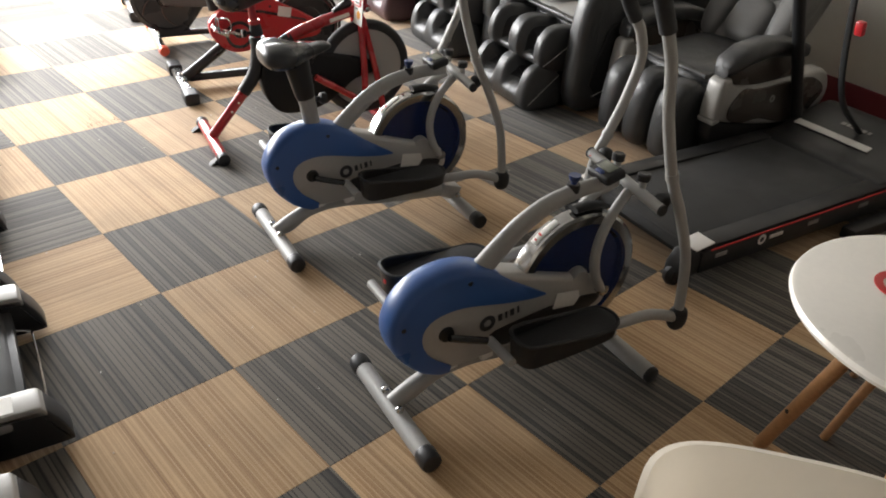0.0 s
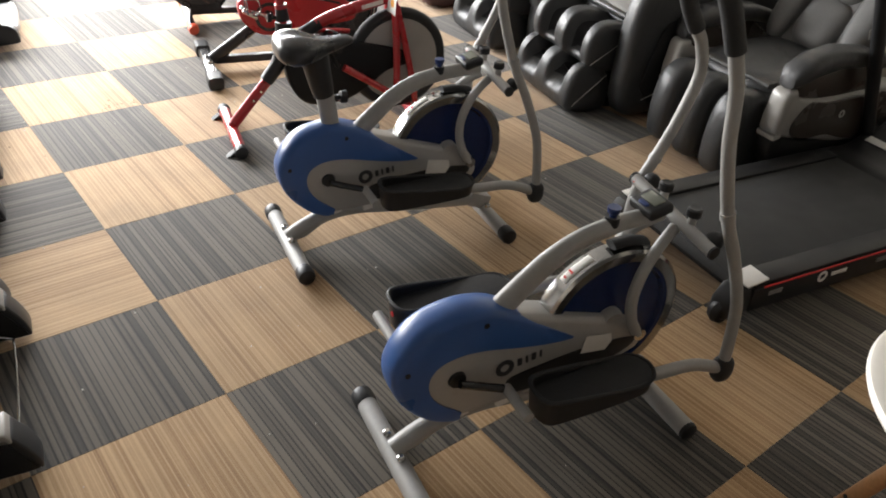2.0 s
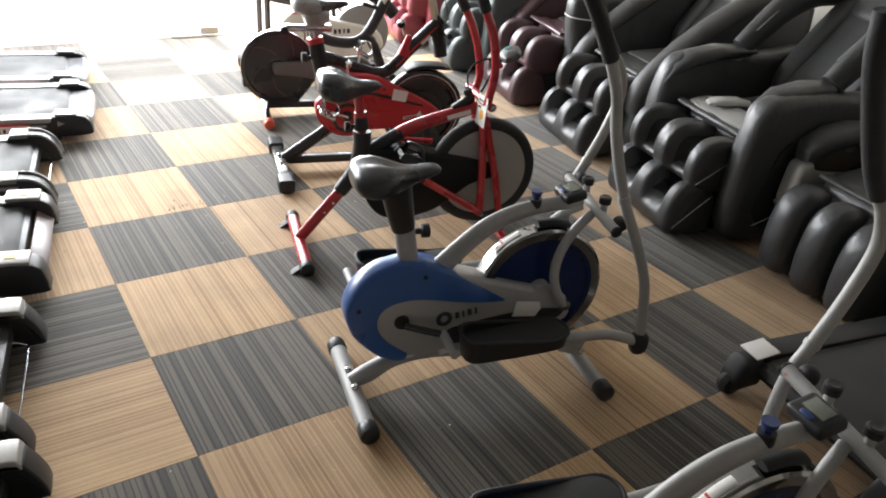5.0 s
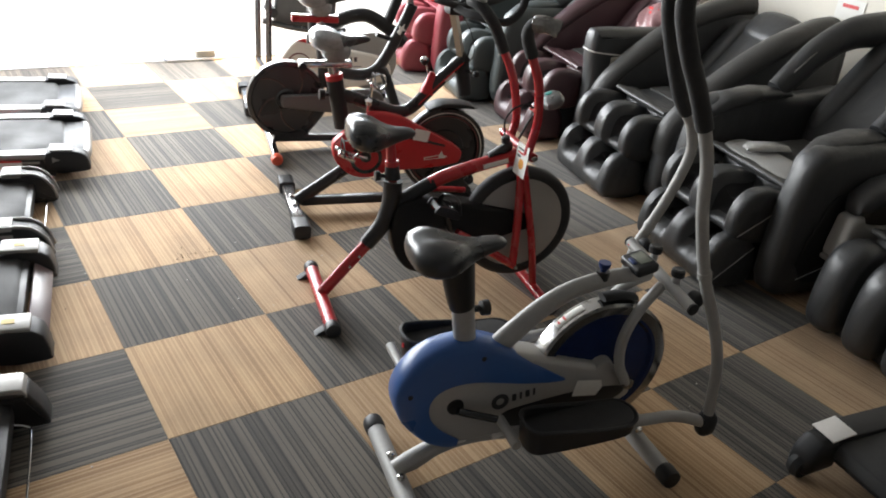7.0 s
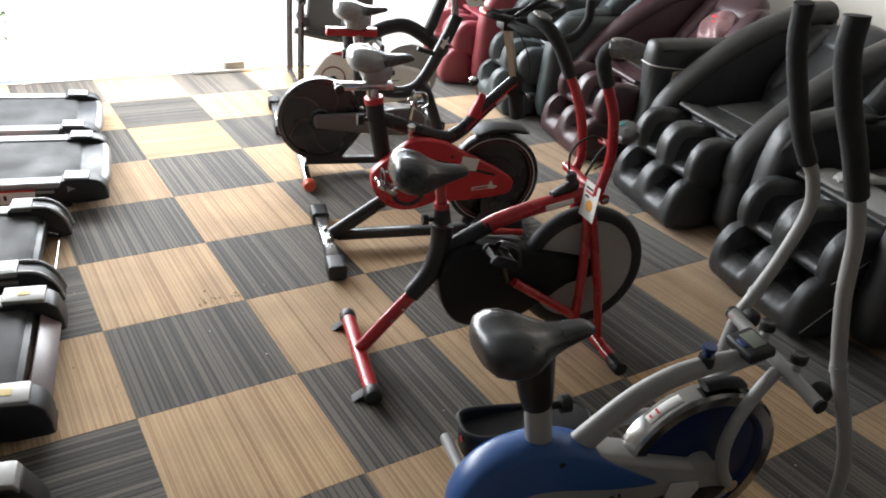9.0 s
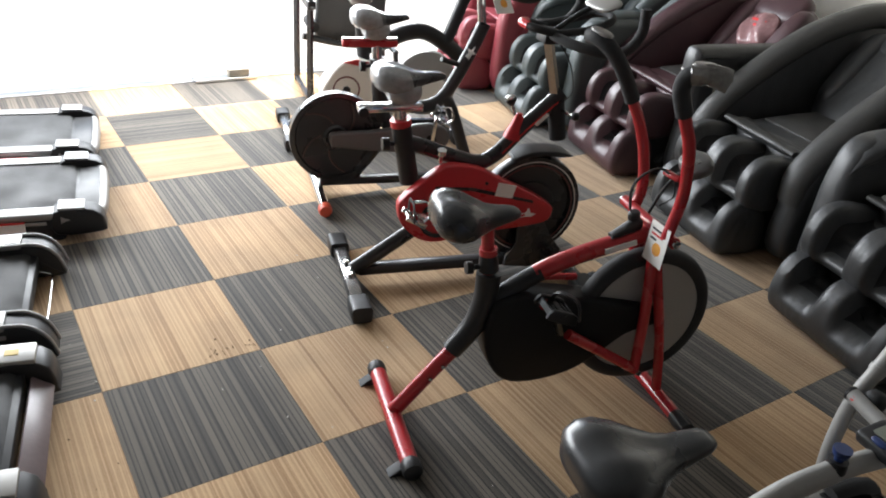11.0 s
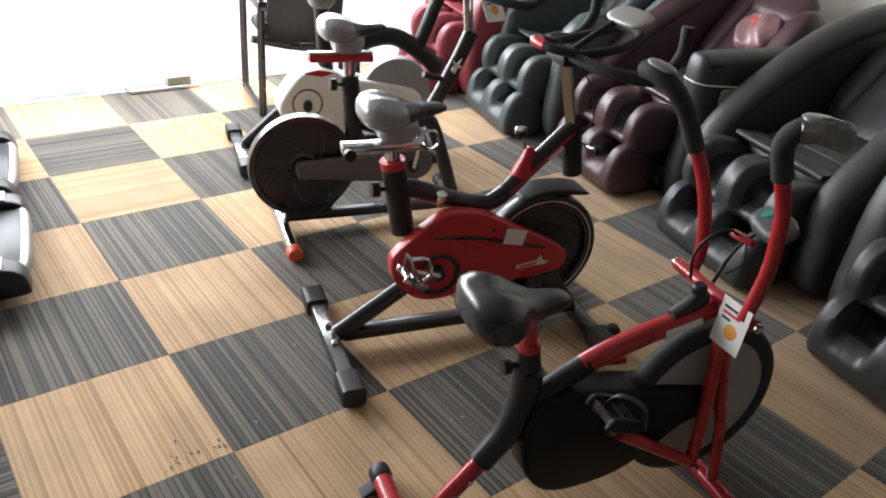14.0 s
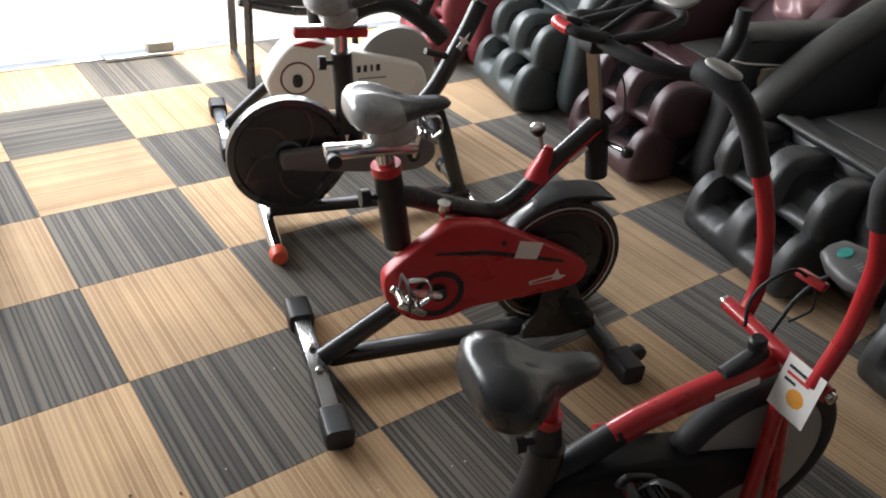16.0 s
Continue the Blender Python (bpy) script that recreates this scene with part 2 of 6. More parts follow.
def smooth_path(pts, n=6, closed=False):
    """Catmull-Rom through the points."""
    P = [Vector(p) for p in pts]
    out = []
    k = len(P)
    for i in range(k if closed else k - 1):
        if closed:
            p0, p1, p2, p3 = P[i - 1], P[i], P[(i + 1) % k], P[(i + 2) % k]
        else:
            p1, p2 = P[i], P[i + 1]
            p0, p3 = (P[i - 1] if i else p1 * 2 - p2), (P[i + 2] if i + 2 < k else p2 * 2 - p1)
        for s in range(n):
            t = s / n
            out.append(0.5 * (2 * p1 + (p2 - p0) * t + (2 * p0 - 5 * p1 + 4 * p2 - p3) * t * t + (3 * p1 - p0 - 3 * p2 + p3) * t ** 3))
    if not closed:
        out.append(P[-1])
    return out


def tube(pts, r=0.02, seg=12, n=6, flat=1.0, bm=None, up=(0, 0, 1), ends=True, closed=False):
    """A bent round or oval tube. r may be a pair, start and end; flat scales the sideways width."""
    bm = bm or bmesh.new()
    path = smooth_path(pts, n, closed) if n > 1 else [Vector(p) for p in pts]
    r0, r1 = r if isinstance(r, tuple) else (r, r)
    rings = []
    side = None
    for i, p in enumerate(path):
        a, b = path[max(0, i - 1)], path[min(len(path) - 1, i + 1)]
        if closed:
            a, b = path[i - 1], path[(i + 1) % len(path)]
        d = (b - a).normalized()
        if side is None:
            u = Vector(up)
            if abs(u.normalized().dot(d)) > 0.95:
                u = Vector((1, 0, 0)) if abs(d.x) < 0.9 else Vector((0, 1, 0))
            side = d.cross(u).normalized()
        side = (side - d * side.dot(d)).normalized()
        w = side.cross(d)
        rr = r0 + (r1 - r0) * i / max(1, len(path) - 1)
        rings.append([bm.verts.new(p + rr * (flat * math.cos(q) * side + math.sin(q) * w)) for q in (2 * math.pi * k / seg for k in range(seg))])
    pairs = list(zip(rings, rings[1:])) + ([(rings[-1], rings[0])] if closed else [])
    for a, b in pairs:
        for k in range(seg):
            bm.faces.new((a[k], a[(k + 1) % seg], b[(k + 1) % seg], b[k]))
    if ends and not closed:
        bm.faces.new(rings[0][::-1])
        bm.faces.new(rings[-1])
    return bm


def rod(a, b, r, seg=12, bm=None, bevel=0.0):
    return tube([a, b], r, seg, 1, bm=bm)


def lathe(profile, m=Matrix(), seg=32, bm=None, closed=False):
    """Turns (radius, height) pairs about the z of m."""
    bm = bm or bmesh.new()
    rings = []
    for r, h in profile:
        if r < 1e-5:
            rings.append([bm.verts.new(m @ Vector((0, 0, h)))])
        else:
            rings.append([bm.verts.new(m @ Vector((r * math.cos(q), r * math.sin(q), h))) for q in (2 * math.pi * k / seg for k in range(seg))])
    loops = list(zip(rings, rings[1:])) + ([(rings[-1], rings[0])] if closed else [])
    for a, b in loops:
        for k in range(seg):
            f = [a[k % len(a)], a[(k + 1) % len(a)], b[(k + 1) % len(b)], b[k % len(b)]]
            f = list(dict.fromkeys(f))
            if len(f) > 2:
                bm.faces.new(f)
    return bm


def side_axis(x, y, z):
    """Turning axis along y (a wheel's axle) through a point."""
    return pose(x, y, z, 90, 0, 0)


def slab(outline, y0, y1, round_by=0.012, smooth=4, bm=None, m=Matrix()):
    """A side-view outline of (x, z) given thickness from y0 to y1, with rounded rims."""
    bm = bm or bmesh.new()
    pts = smooth_path([(x, 0, z) for x, z in outline], smooth, True) if smooth > 1 else [Vector((x, 0, z)) for x, z in outline]
    k = len(pts)
    area = sum(pts[i].x * pts[(i + 1) % k].z - pts[(i + 1) % k].x * pts[i].z for i in range(k))
    s = 1 if area > 0 else -1
    nrm = []
    for i in range(k):
        d = pts[(i + 1) % k] - pts[i - 1]
        nrm.append(Vector((-d.z, 0, d.x)).normalized() * s)
    rows = []
    steps = 3 if round_by else 0
    sign = 1 if y1 > y0 else -1
    for j in range(steps + 1):
        a = (j / steps if steps else 1) * math.pi / 2
        rows.append((round_by * (1 - math.sin(a)), y0 + sign * round_by * (1 - math.cos(a))))
    for j in range(steps, -1, -1):
        a = (j / steps if steps else 1) * math.pi / 2
        rows.append((round_by * (1 - math.sin(a)), y1 - sign * round_by * (1 - math.cos(a))))
    if not steps:
        rows = [(0, y0), (0, y1)]
    rings = [[bm.verts.new(m @ Vector((p.x + q.x * ins, y, p.z + q.z * ins))) for p, q in zip(pts, nrm)] for ins, y in rows]
    for a, b in zip(rings, rings[1:]):
        for i in range(k):
            bm.faces.new((a[i], a[(i + 1) % k], b[(i + 1) % k], b[i]))
    bm.faces.new(rings[0])
    bm.faces.new(rings[-1][::-1])
    return bm


def loft(rows, seg=18, p=2.3, bm=None, m=Matrix()):
    """Cross-sections along x: (x, y, z, half width, half height), each a rounded square or oval."""
    bm = bm or bmesh.new()
    rings = []
    for x, y, z, hw, hh in rows:
        ring = []
        for k in range(seg):
            c, s = math.cos(2 * math.pi * k / seg), math.sin(2 * math.pi * k / seg)
            ring.append(bm.verts.new(m @ Vector((x, y + hw * math.copysign(abs(c) ** (2 / p), c), z + hh * math.copysign(abs(s) ** (2 / p), s)))))
        rings.append(ring)
    for a, b in zip(rings, rings[1:]):
        for k in range(seg):
            bm.faces.new((a[k], a[(k + 1) % seg], b[(k + 1) % seg], b[k]))
    bm.faces.new(rings[0][::-1])
    bm.faces.new(rings[-1])
    return bm


def puff(size, at=(0, 0, 0), rot=(0, 0, 0), p=3.0, cuts=5, bm=None):
    """A stuffed cushion: a box swollen to a superellipsoid."""
    bm = bm or bmesh.new()
    tmp = bmesh.new()
    bmesh.ops.create_cube(tmp, size=2)
    bmesh.ops.subdivide_edges(tmp, edges=tmp.edges[:], cuts=cuts, use_grid_fill=True)
    m = pose(*at, *rot) @ Matrix.Diagonal((size[0] / 2, size[1] / 2, size[2] / 2, 1))
    got = {}
    for v in tmp.verts:
        c = v.co
        k = (abs(c.x) ** p + abs(c.y) ** p + abs(c.z) ** p) ** (1 / p)
        got[v] = bm.verts.new(m @ (c / k))
    for f in tmp.faces:
        bm.faces.new([got[v] for v in f.verts])
    tmp.free()
    return bm


DARKGLOSS = mat("mauve_grey_plastic", (0.17, 0.125, 0.125), 0.34)
YELLOWINK = mat("yellow_label", (0.62, 0.45, 0.12), 0.5)
BEIGETRIM = mat("pale_grey_trim", (0.33, 0.32, 0.30), 0.4, 0.2, vary=0.06)
BUMPERGREY = mat("dark_grey_plastic", (0.09, 0.09, 0.09), 0.4)
DARKBLUE = mat("dark_blue_plastic", (0.015, 0.035, 0.13), 0.4)

# ---- the room ----
# Y0 puts the unseen back wall far off to weaken bounced light
X0, X1, Y0, Y1, H = -3.5, 5.3, -6.5, 6.0, 3.1
LINTEL = 2.45  # underside of the header over the open shopfront, set low to cut steep light
SLANT = 14.0   # the wall behind the massage chairs runs at an angle to the tiles


def structure(name, bm, material, label, category):
    ob = part(name, bm, material, None, sharp=30)
    return tagged(ob, label, category, kind="structure")


floor = structure("floor", box((X1 - X0, Y1 - Y0, 0.12), ((X0 + X1) / 2, (Y0 + Y1) / 2, -0.068), bevel=0), SUBFLOOR, "dark screed floor under a checkerboard of striped carpet tiles", "floor")
def along_wall(y, out=0.0, z=0.0):
    """A point of the slanting wall's face at y, moved out of the room by some metres."""
    return (3.887 + (y - 1.124) * math.tan(radians(SLANT)) + out * math.cos(radians(SLANT)), y - out * math.sin(radians(SLANT)), z)


structure("wall_east", box((0.2, 12.9, H), along_wall(-0.2, 0.1, H / 2), (0, 0, -SLANT), bevel=0), PLASTER, "cream painted plaster wall behind the massage chairs", "wall")
structure("baseboard", box((0.014, 12.7, 0.18), along_wall(-0.2, -0.007, 0.09), (0, 0, -SLANT), bevel=0.003), MAROONPANEL, "maroon skirting board along the cream wall", "baseboard")
# west and south walls and ceiling are unseen, dark grey to limit bounce
structure("wall_west", box((0.2, Y1 - Y0 + 0.4, H), (X0 - 0.1, (Y0 + Y1) / 2, H / 2), bevel=0), GREYWALL, "grey painted plaster wall behind the treadmills", "wall")
structure("wall_south", box((X1 - X0, 0.2, H), ((X0 + X1) / 2, Y0 - 0.1, H / 2), bevel=0), GREYWALL, "grey painted plaster wall at the back of the shop", "wall")
structure("ceiling", box((X1 - X0 + 0.4, Y1 - Y0 + 0.4, 0.15), ((X0 + X1) / 2, (Y0 + Y1) / 2, H + 0.075), bevel=0), CEIL, "plain grey painted ceiling", "ceiling")
structure("wall_north", box((X1 - X0, 0.2, H - LINTEL), ((X0 + X1) / 2, Y1 + 0.1, (H + LINTEL) / 2), bevel=0), PLASTER, "unseen plaster header set low above the open shopfront", "wall")
# the shopfront stands open between two added lengths of wall that narrow its light
OPEN0, OPEN1 = -2.5, 3.6
structure("added_pier", box((OPEN0 - X0, 0.2, LINTEL), ((X0 + OPEN0) / 2, Y1 + 0.1, LINTEL / 2), bevel=0), PLASTER, "unseen length of plaster wall added to narrow the open shopfront", "wall")
structure("added_pier", box((X1 - OPEN1, 0.2, LINTEL), ((X1 + OPEN1) / 2, Y1 + 0.1, LINTEL / 2), bevel=0), PLASTER, "plaster wall added behind the red massage chair to narrow the daylight", "wall")
structure("trim", box((OPEN1 - OPEN0, 0.09, 0.012), ((OPEN0 + OPEN1) / 2, Y1 + 0.05, 0.0), bevel=0.003), ALU, "aluminium threshold strip along the open shopfront", "threshold")
structure("pavement", box((16, 5.9, 0.2), (0.5, Y1 + 0.1 + 2.95, -0.12), bevel=0.02), CONCRETE, "pale sunlit concrete pavement in front of the shop", "pavement")
structure("ground", box((900, 900, 0.2), (0, Y1 + 440, -0.30), bevel=0), CONCRETE, "pale sunlit forecourt reaching the horizon", "ground")

# ---- treadmills with their tail ends to the aisle ----


def treadmill(m, style, label):
    """Tail end at the origin, the belt running to +x; y is its left."""
    th = thing("treadmill", label, "treadmill", m, "treadmills along the aisle")
    L, W = 1.35, 0.62
    hw = W / 2
    part("deck", box((L, W - 0.10, 0.055), (L / 2 + 0.03, 0, 0.085), bevel=0.008), BLACKPL, th)
    # belt wraps the tail roller
    o = [(0.045, 0.085), (0.05, 0.112), (0.07, 0.125), (L, 0.145), (L, 0.13), (0.09, 0.06), (0.06, 0.062)]
    part("running_belt", slab(o, -hw + 0.075, hw - 0.075, 0.003, 1), BELT, th, "ribbed black running belt")
    for s in (1, -1):
        rail = box((L - 0.02, 0.075, 0.03), (L / 2 + 0.06, s * (hw - 0.038), 0.128), (0, -0.7, 0), 0.008)
        part("side_rail", rail, SILVERTRIM if style != "black" else BLACKPL, th, "silver foot rail" if style != "black" else "black foot rail")
        part("side_skirt", box((L - 0.04, 0.018, 0.075), (L / 2 + 0.06, s * (hw - 0.012), 0.078), (0, -0.7, 0), 0.005), BLACKPL, th)
        part("red_stripe", box((L - 0.12, 0.006, 0.012), (L / 2 + 0.09, s * (hw + 0.001), 0.102), (0, -0.7, 0), 0.001), REDINK if style != "silver" else SILVERTRIM, th)
        yc = s * (hw - 0.045)
        if style == "wedge":
            o = [(0.15, 0.028), (0.15, 0.146), (0.01, 0.146), (-0.022, 0.118), (-0.046, 0.072), (-0.056, 0.030), (-0.046, 0.020), (0.02, 0.018)]
            cap = part("tail_cap", slab(o, yc - 0.042, yc + 0.042, 0.008, 3), BLACKPL, th, "black plastic tail cap")
            plate = [(0.16, 0.140), (0.16, 0.156), (0.02, 0.158), (-0.004, 0.146), (-0.010, 0.128), (0.0, 0.126), (0.02, 0.140)]
            part("cap_plate", slab(plate, yc - 0.044, yc + 0.044, 0.005, 3), BEIGETRIM, th, "silver cap cover plate")
            part("cap_label", box((0.062, 0.066, 0.002), (0.092, yc, 0.1582), (0, 0.6, 0), 0), PAPER, cap, "white warning label")
        elif style == "curve":
            # curved tail cap that slopes to the floor between two silver edges
            o = [(0.16, 0.028), (0.16, 0.150), (0.05, 0.152), (0.0, 0.136), (-0.036, 0.094), (-0.054, 0.040), (-0.046, 0.022), (0.02, 0.018)]
            cap = part("tail_cap", slab(o, yc - 0.044, yc + 0.044, 0.008, 3), BLACKPL, th, "black plastic tail cap")
            for e in (0.040, -0.040):
                part("cap_edge", tube([(0.15, yc + e, 0.155), (0.05, yc + e, 0.157), (0.002, yc + e, 0.141), (-0.036, yc + e, 0.099), (-0.056, yc + e, 0.038)], 0.0065, 10, 5), SILVERTRIM, cap, "curved silver edge strip")
            part("cap_plate", box((0.075, 0.094, 0.022), (0.115, yc, 0.153), (0, 0, 0), 0.005), SILVERTRIM, th, "silver cap cover plate")
            part("cap_label", box((0.045, 0.062, 0.002), (0.115, yc, 0.165), (0, 0, 0), 0), SHELLGREY, cap, "grey warning label")
        elif style == "plate":
            o = [(0.13, 0.030), (0.13, 0.140), (-0.010, 0.138), (-0.044, 0.092), (-0.050, 0.045), (-0.036, 0.025)]
            cap = part("tail_cap", slab(o, yc - 0.050, yc + 0.050, 0.008, 2), BLACKPL, th, "blocky black plastic tail cap")
            part("cap_plate", box((0.125, 0.094, 0.018), (0.060, yc, 0.148), (0, -2, 0), 0.006), BEIGETRIM, th, "pale grey cap cover plate")
            part("cap_label", box((0.036, 0.028, 0.002), (0.060, yc, 0.1578), (0, -2, 0), 0), YELLOWINK, cap, "yellow warning label")
        else:
            o = [(0.12, 0.040), (0.12, 0.138), (0.0, 0.142), (-0.050, 0.118), (-0.066, 0.070), (-0.050, 0.040)]
            cap = part("tail_cap", slab(o, yc - 0.048, yc + 0.048, 0.012, 3), BLACKPL, th, "black plastic tail cap")
            part("cap_plate", box((0.10, 0.090, 0.012), (0.055, yc, 0.148), (0, -2, 0), 0.005), SILVERTRIM, th, "silver cap cover plate")
        part("foot", lathe([(0, 0), (0.028, 0), (0.028, 0.02), (0.02, 0.05), (0, 0.05)], pose(0.12, s * (hw - 0.06), 0), 14), RUBBER, th)
        part("transport_wheel", lathe([(0, -0.012), (0.03, -0.012), (0.034, 0), (0.03, 0.012), (0, 0.012)], side_axis(L - 0.1, s * (hw - 0.1), 0.034), 18), RUBBER, th)
    bar = tube([(0.05, -hw + 0.11, 0.06), (0.0, -hw + 0.12, 0.05), (-0.012, -hw + 0.16, 0.048), (-0.012, hw - 0.16, 0.048), (0.0, hw - 0.12, 0.05), (0.05, hw - 0.11, 0.06)], 0.0034, 8, 5)
    part("tail_bar", bar, RIMSTEEL, th, "bent chrome tail bar")
    if style == "silver":
        bump = tube([(0.10, -hw + 0.02, 0.105), (0.02, -hw + 0.035, 0.10), (-0.042, -hw + 0.10, 0.085), (-0.050, 0, 0.082), (-0.042, hw - 0.10, 0.085), (0.02, hw - 0.035, 0.10), (0.10, hw - 0.02, 0.105)], 0.030, 12, 5, flat=0.9)
        part("tail_panel", box((0.09, W - 0.19, 0.056), (0.0, 0, 0.088), bevel=0.012), BLACKPL, th, "black tail panel")
        part("tail_bumper", bump, SHELLGREY, th, "rounded grey tail bumper")
        for s in (1, -1):
            part("white_skirt", box((0.75, 0.006, 0.055), (0.60, s * (hw + 0.004), 0.078), (0, -0.7, 0), 0.002), WHITETRIM, th, "pale side skirt")
            for k, w in enumerate((0.012, 0.018, 0.010, 0.016, 0.014)):
                part("brand_bar", box((w, 0.003, 0.022), (0.34 + 0.028 * k, s * (hw + 0.0075), 0.080), (0, -0.7, 0), 0), DARKINK, th, "dark brand mark")
            part("skirt_line", box((0.75, 0.004, 0.008), (0.60, s * (hw + 0.008), 0.112), (0, -0.7, 0), 0.001), REDINK, th, "thin red line")
    if style == "plate":
        part("tail_plate", box((0.07, W - 0.2, 0.012), (-0.012, 0, 0.078), (0, -38, 0), 0.003), DARKGLOSS, th, "mauve-grey tail plate")
    o = [(L - 0.02, 0.06), (L - 0.02, 0.17), (L + 0.1, 0.235), (L + 0.3, 0.24), (L + 0.38, 0.16), (L + 0.38, 0.05)]
    part("motor_hood", slab(o, -hw, hw, 0.02, 3), BLACKPL, th, "black plastic motor hood")
    return th


TM = [  # near cap corner, far cap corner, style, label
    ((-0.70, 0.28), (-0.63, 0.78), "wedge", "black treadmill with silver tail caps and white label plates"),
    ((-0.473, 1.05), (-0.366, 1.55), "wedge", "black treadmill with red stripe and silver tail caps"),
    ((-0.381, 1.736), (-0.281, 2.228), "wedge", "black treadmill with silver tail caps on carpet tiles"),
    ((-0.20, 2.54), (-0.12, 3.09), "plate", "black treadmill with silver side rails and label plates"),
    ((-0.09, 3.32), (0.02, 3.71), "curve", "black treadmill with rounded silver tail caps"),
    ((0.22, 4.03), (0.29, 4.57), "silver", "silver-railed treadmill with dark belt beside the aisle"),
    ((0.31, 4.72), (0.39, 5.26), "silver", "silver-railed treadmill with dark belt near the shopfront"),
]
for (ax, ay), (bx, by), style, label in TM:
    cx, cy = (ax + bx) / 2, (ay + by) / 2
    treadmill(pose(cx - 0.042, cy, 0, 0, 0, 168.5), style, label)


def big_treadmill(m):
    th = thing("treadmill", "large black treadmill with red edge line and tall uprights", "treadmill", m)
    L, hw = 1.13, 0.33
    part("deck", box((L, 2 * hw - 0.08, 0.06), (L / 2 + 0.04, 0, 0.105), bevel=0.008), BLACKPL, th)
    o = [(0.03, 0.10), (0.04, 0.13), (0.065, 0.146), (L, 0.165), (L, 0.15), (0.09, 0.075), (0.05, 0.078)]
    part("running_belt", slab(o, -hw + 0.085, hw - 0.085, 0.003, 1), BELT, th, "matt black running belt")
    for s in (1, -1):
        part("side_rail", box((L, 0.085, 0.02), (L / 2 + 0.05, s * (hw - 0.04), 0.155), (0, -0.75, 0), 0.006), BLACKPL, th)
        skirt = part("side_skirt", box((L + 0.02, 0.016, 0.085), (L / 2 + 0.05, s * (hw + 0.004), 0.105), (0, -0.75, 0), 0.004), BLACKPL, th)
        if s < 0:
            part("red_line", box((L - 0.04, 0.004, 0.007), (L / 2 + 0.06, s * (hw + 0.012), 0.152), (0, -0.75, 0), 0.001), REDINK, th, "thin red edge line")
        for x, w in ((0.14, 0.06), (0.66, 0.06), (0.98, 0.06)):
            part("rail_badge", box((w, 0.003, 0.018), (x, s * (hw + 0.0135), 0.112 + x * 0.013), (0, -0.75, 0), 0.001), SHELLGREY, skirt)
        part("brand_ring", lathe([(0.012, 0), (0.022, 0), (0.022, 0.002), (0.012, 0.002)], pose(0.36, s * (hw + 0.012), 0.118, 90 if s < 0 else -90), 20, closed=True), WHITETRIM, skirt, "white ring mark")
        part("brand_bar", box((0.075, 0.003, 0.016), (0.44, s * (hw + 0.0135), 0.119), (0, -0.75, 0), 0.001), WHITETRIM, skirt, "white brand mark")
        part("corner_plate", box((0.09, 0.085, 0.006), (0.06, s * (hw - 0.04), 0.158), (0, -8, 0), 0.002), WHITETRIM, th, "white corner plate")
        rows = [(-0.048, s * (hw - 0.04), 0.050, 0.03, 0.02), (-0.038, s * (hw - 0.04), 0.062, 0.040, 0.040), (-0.01, s * (hw - 0.04), 0.085, 0.044, 0.060), (0.05, s * (hw - 0.04), 0.092, 0.046, 0.058)]
        part("tail_cap", loft(rows, 18, 3.5), BLACKPL, th)
        part("transport_wheel", lathe([(0, -0.02), (0.035, -0.02), (0.042, 0), (0.035, 0.02), (0, 0.02)], side_axis(-0.03, s * (hw - 0.04), 0.042), 20), RUBBER, th)
        part("wheel_cap", lathe([(0, 0), (0.018, 0), (0.016, 0.004), (0, 0.006)], pose(-0.03, s * (hw - 0.02), 0.042, -90 * s), 16), CHROME, th)
        part("upright", tube([(L + 0.28, s * (hw - 0.02), 0.06), (L + 0.01, s * (hw - 0.02), 0.73), (L - 0.22, s * (hw - 0.02), 1.30)], 0.028, 10, 4, flat=1.0), BLACKPL, th, "black upright post")
        part("post_label", box((0.035, 0.003, 0.045), (L + 0.034, s * (hw + 0.010), 0.67), (0, -22, 0), 0.001), SHELLSILVER, th, "pale label on the post")
        part("base_beam", box((0.75, 0.07, 0.06), (L + 0.10, s * (hw + 0.055), 0.035), bevel=0.015), BLACKPL, th)
    o = [(L - 0.02, 0.08), (L - 0.02, 0.172), (L + 0.10, 0.182), (L + 0.26, 0.232), (L + 0.46, 0.262), (L + 0.54, 0.2), (L + 0.54, 0.06)]
    hood = part("motor_hood", slab(o, -hw + 0.01, hw - 0.01, 0.015, 3), BLACKPL, th)
    part("hood_strip", box((0.040, 0.39, 0.004), (L + 0.18, 0.08, 0.2125), (0, -18, 0), 0.001), WHITETRIM, hood, "white strip across the hood")
    for k in range(6):
        part("hood_mark", box((0.026, 0.016 if k % 2 else 0.022, 0.002), (L + 0.29, 0.105 - 0.027 * k, 0.2405), (0, -11, 0), 0), SHELLGREY, hood, "pale brand mark")
    part("console", box((0.12, 2 * hw + 0.1, 0.26), (L - 0.22, 0, 1.36), (0, -25, 0), 0.03), BLACKPL, th)
    part("safety_cord", tube([(L - 0.18, 0.0, 1.25), (L - 0.10, 0.0, 0.80), (L + 0.02, 0.0, 0.45), (L + 0.26, 0.0, 0.24)], 0.010, 8, 5, flat=1.6), RUBBER, th, "black strap hanging from the console")
    part("cord_clip", box((0.03, 0.04, 0.06), (L - 0.13, -0.07, 0.78), (0, -10, 0), 0.01), REDPL, th, "red safety clip")
    return th


big_treadmill(pose(1.555, 0.70, 0, 0, 0, -12))


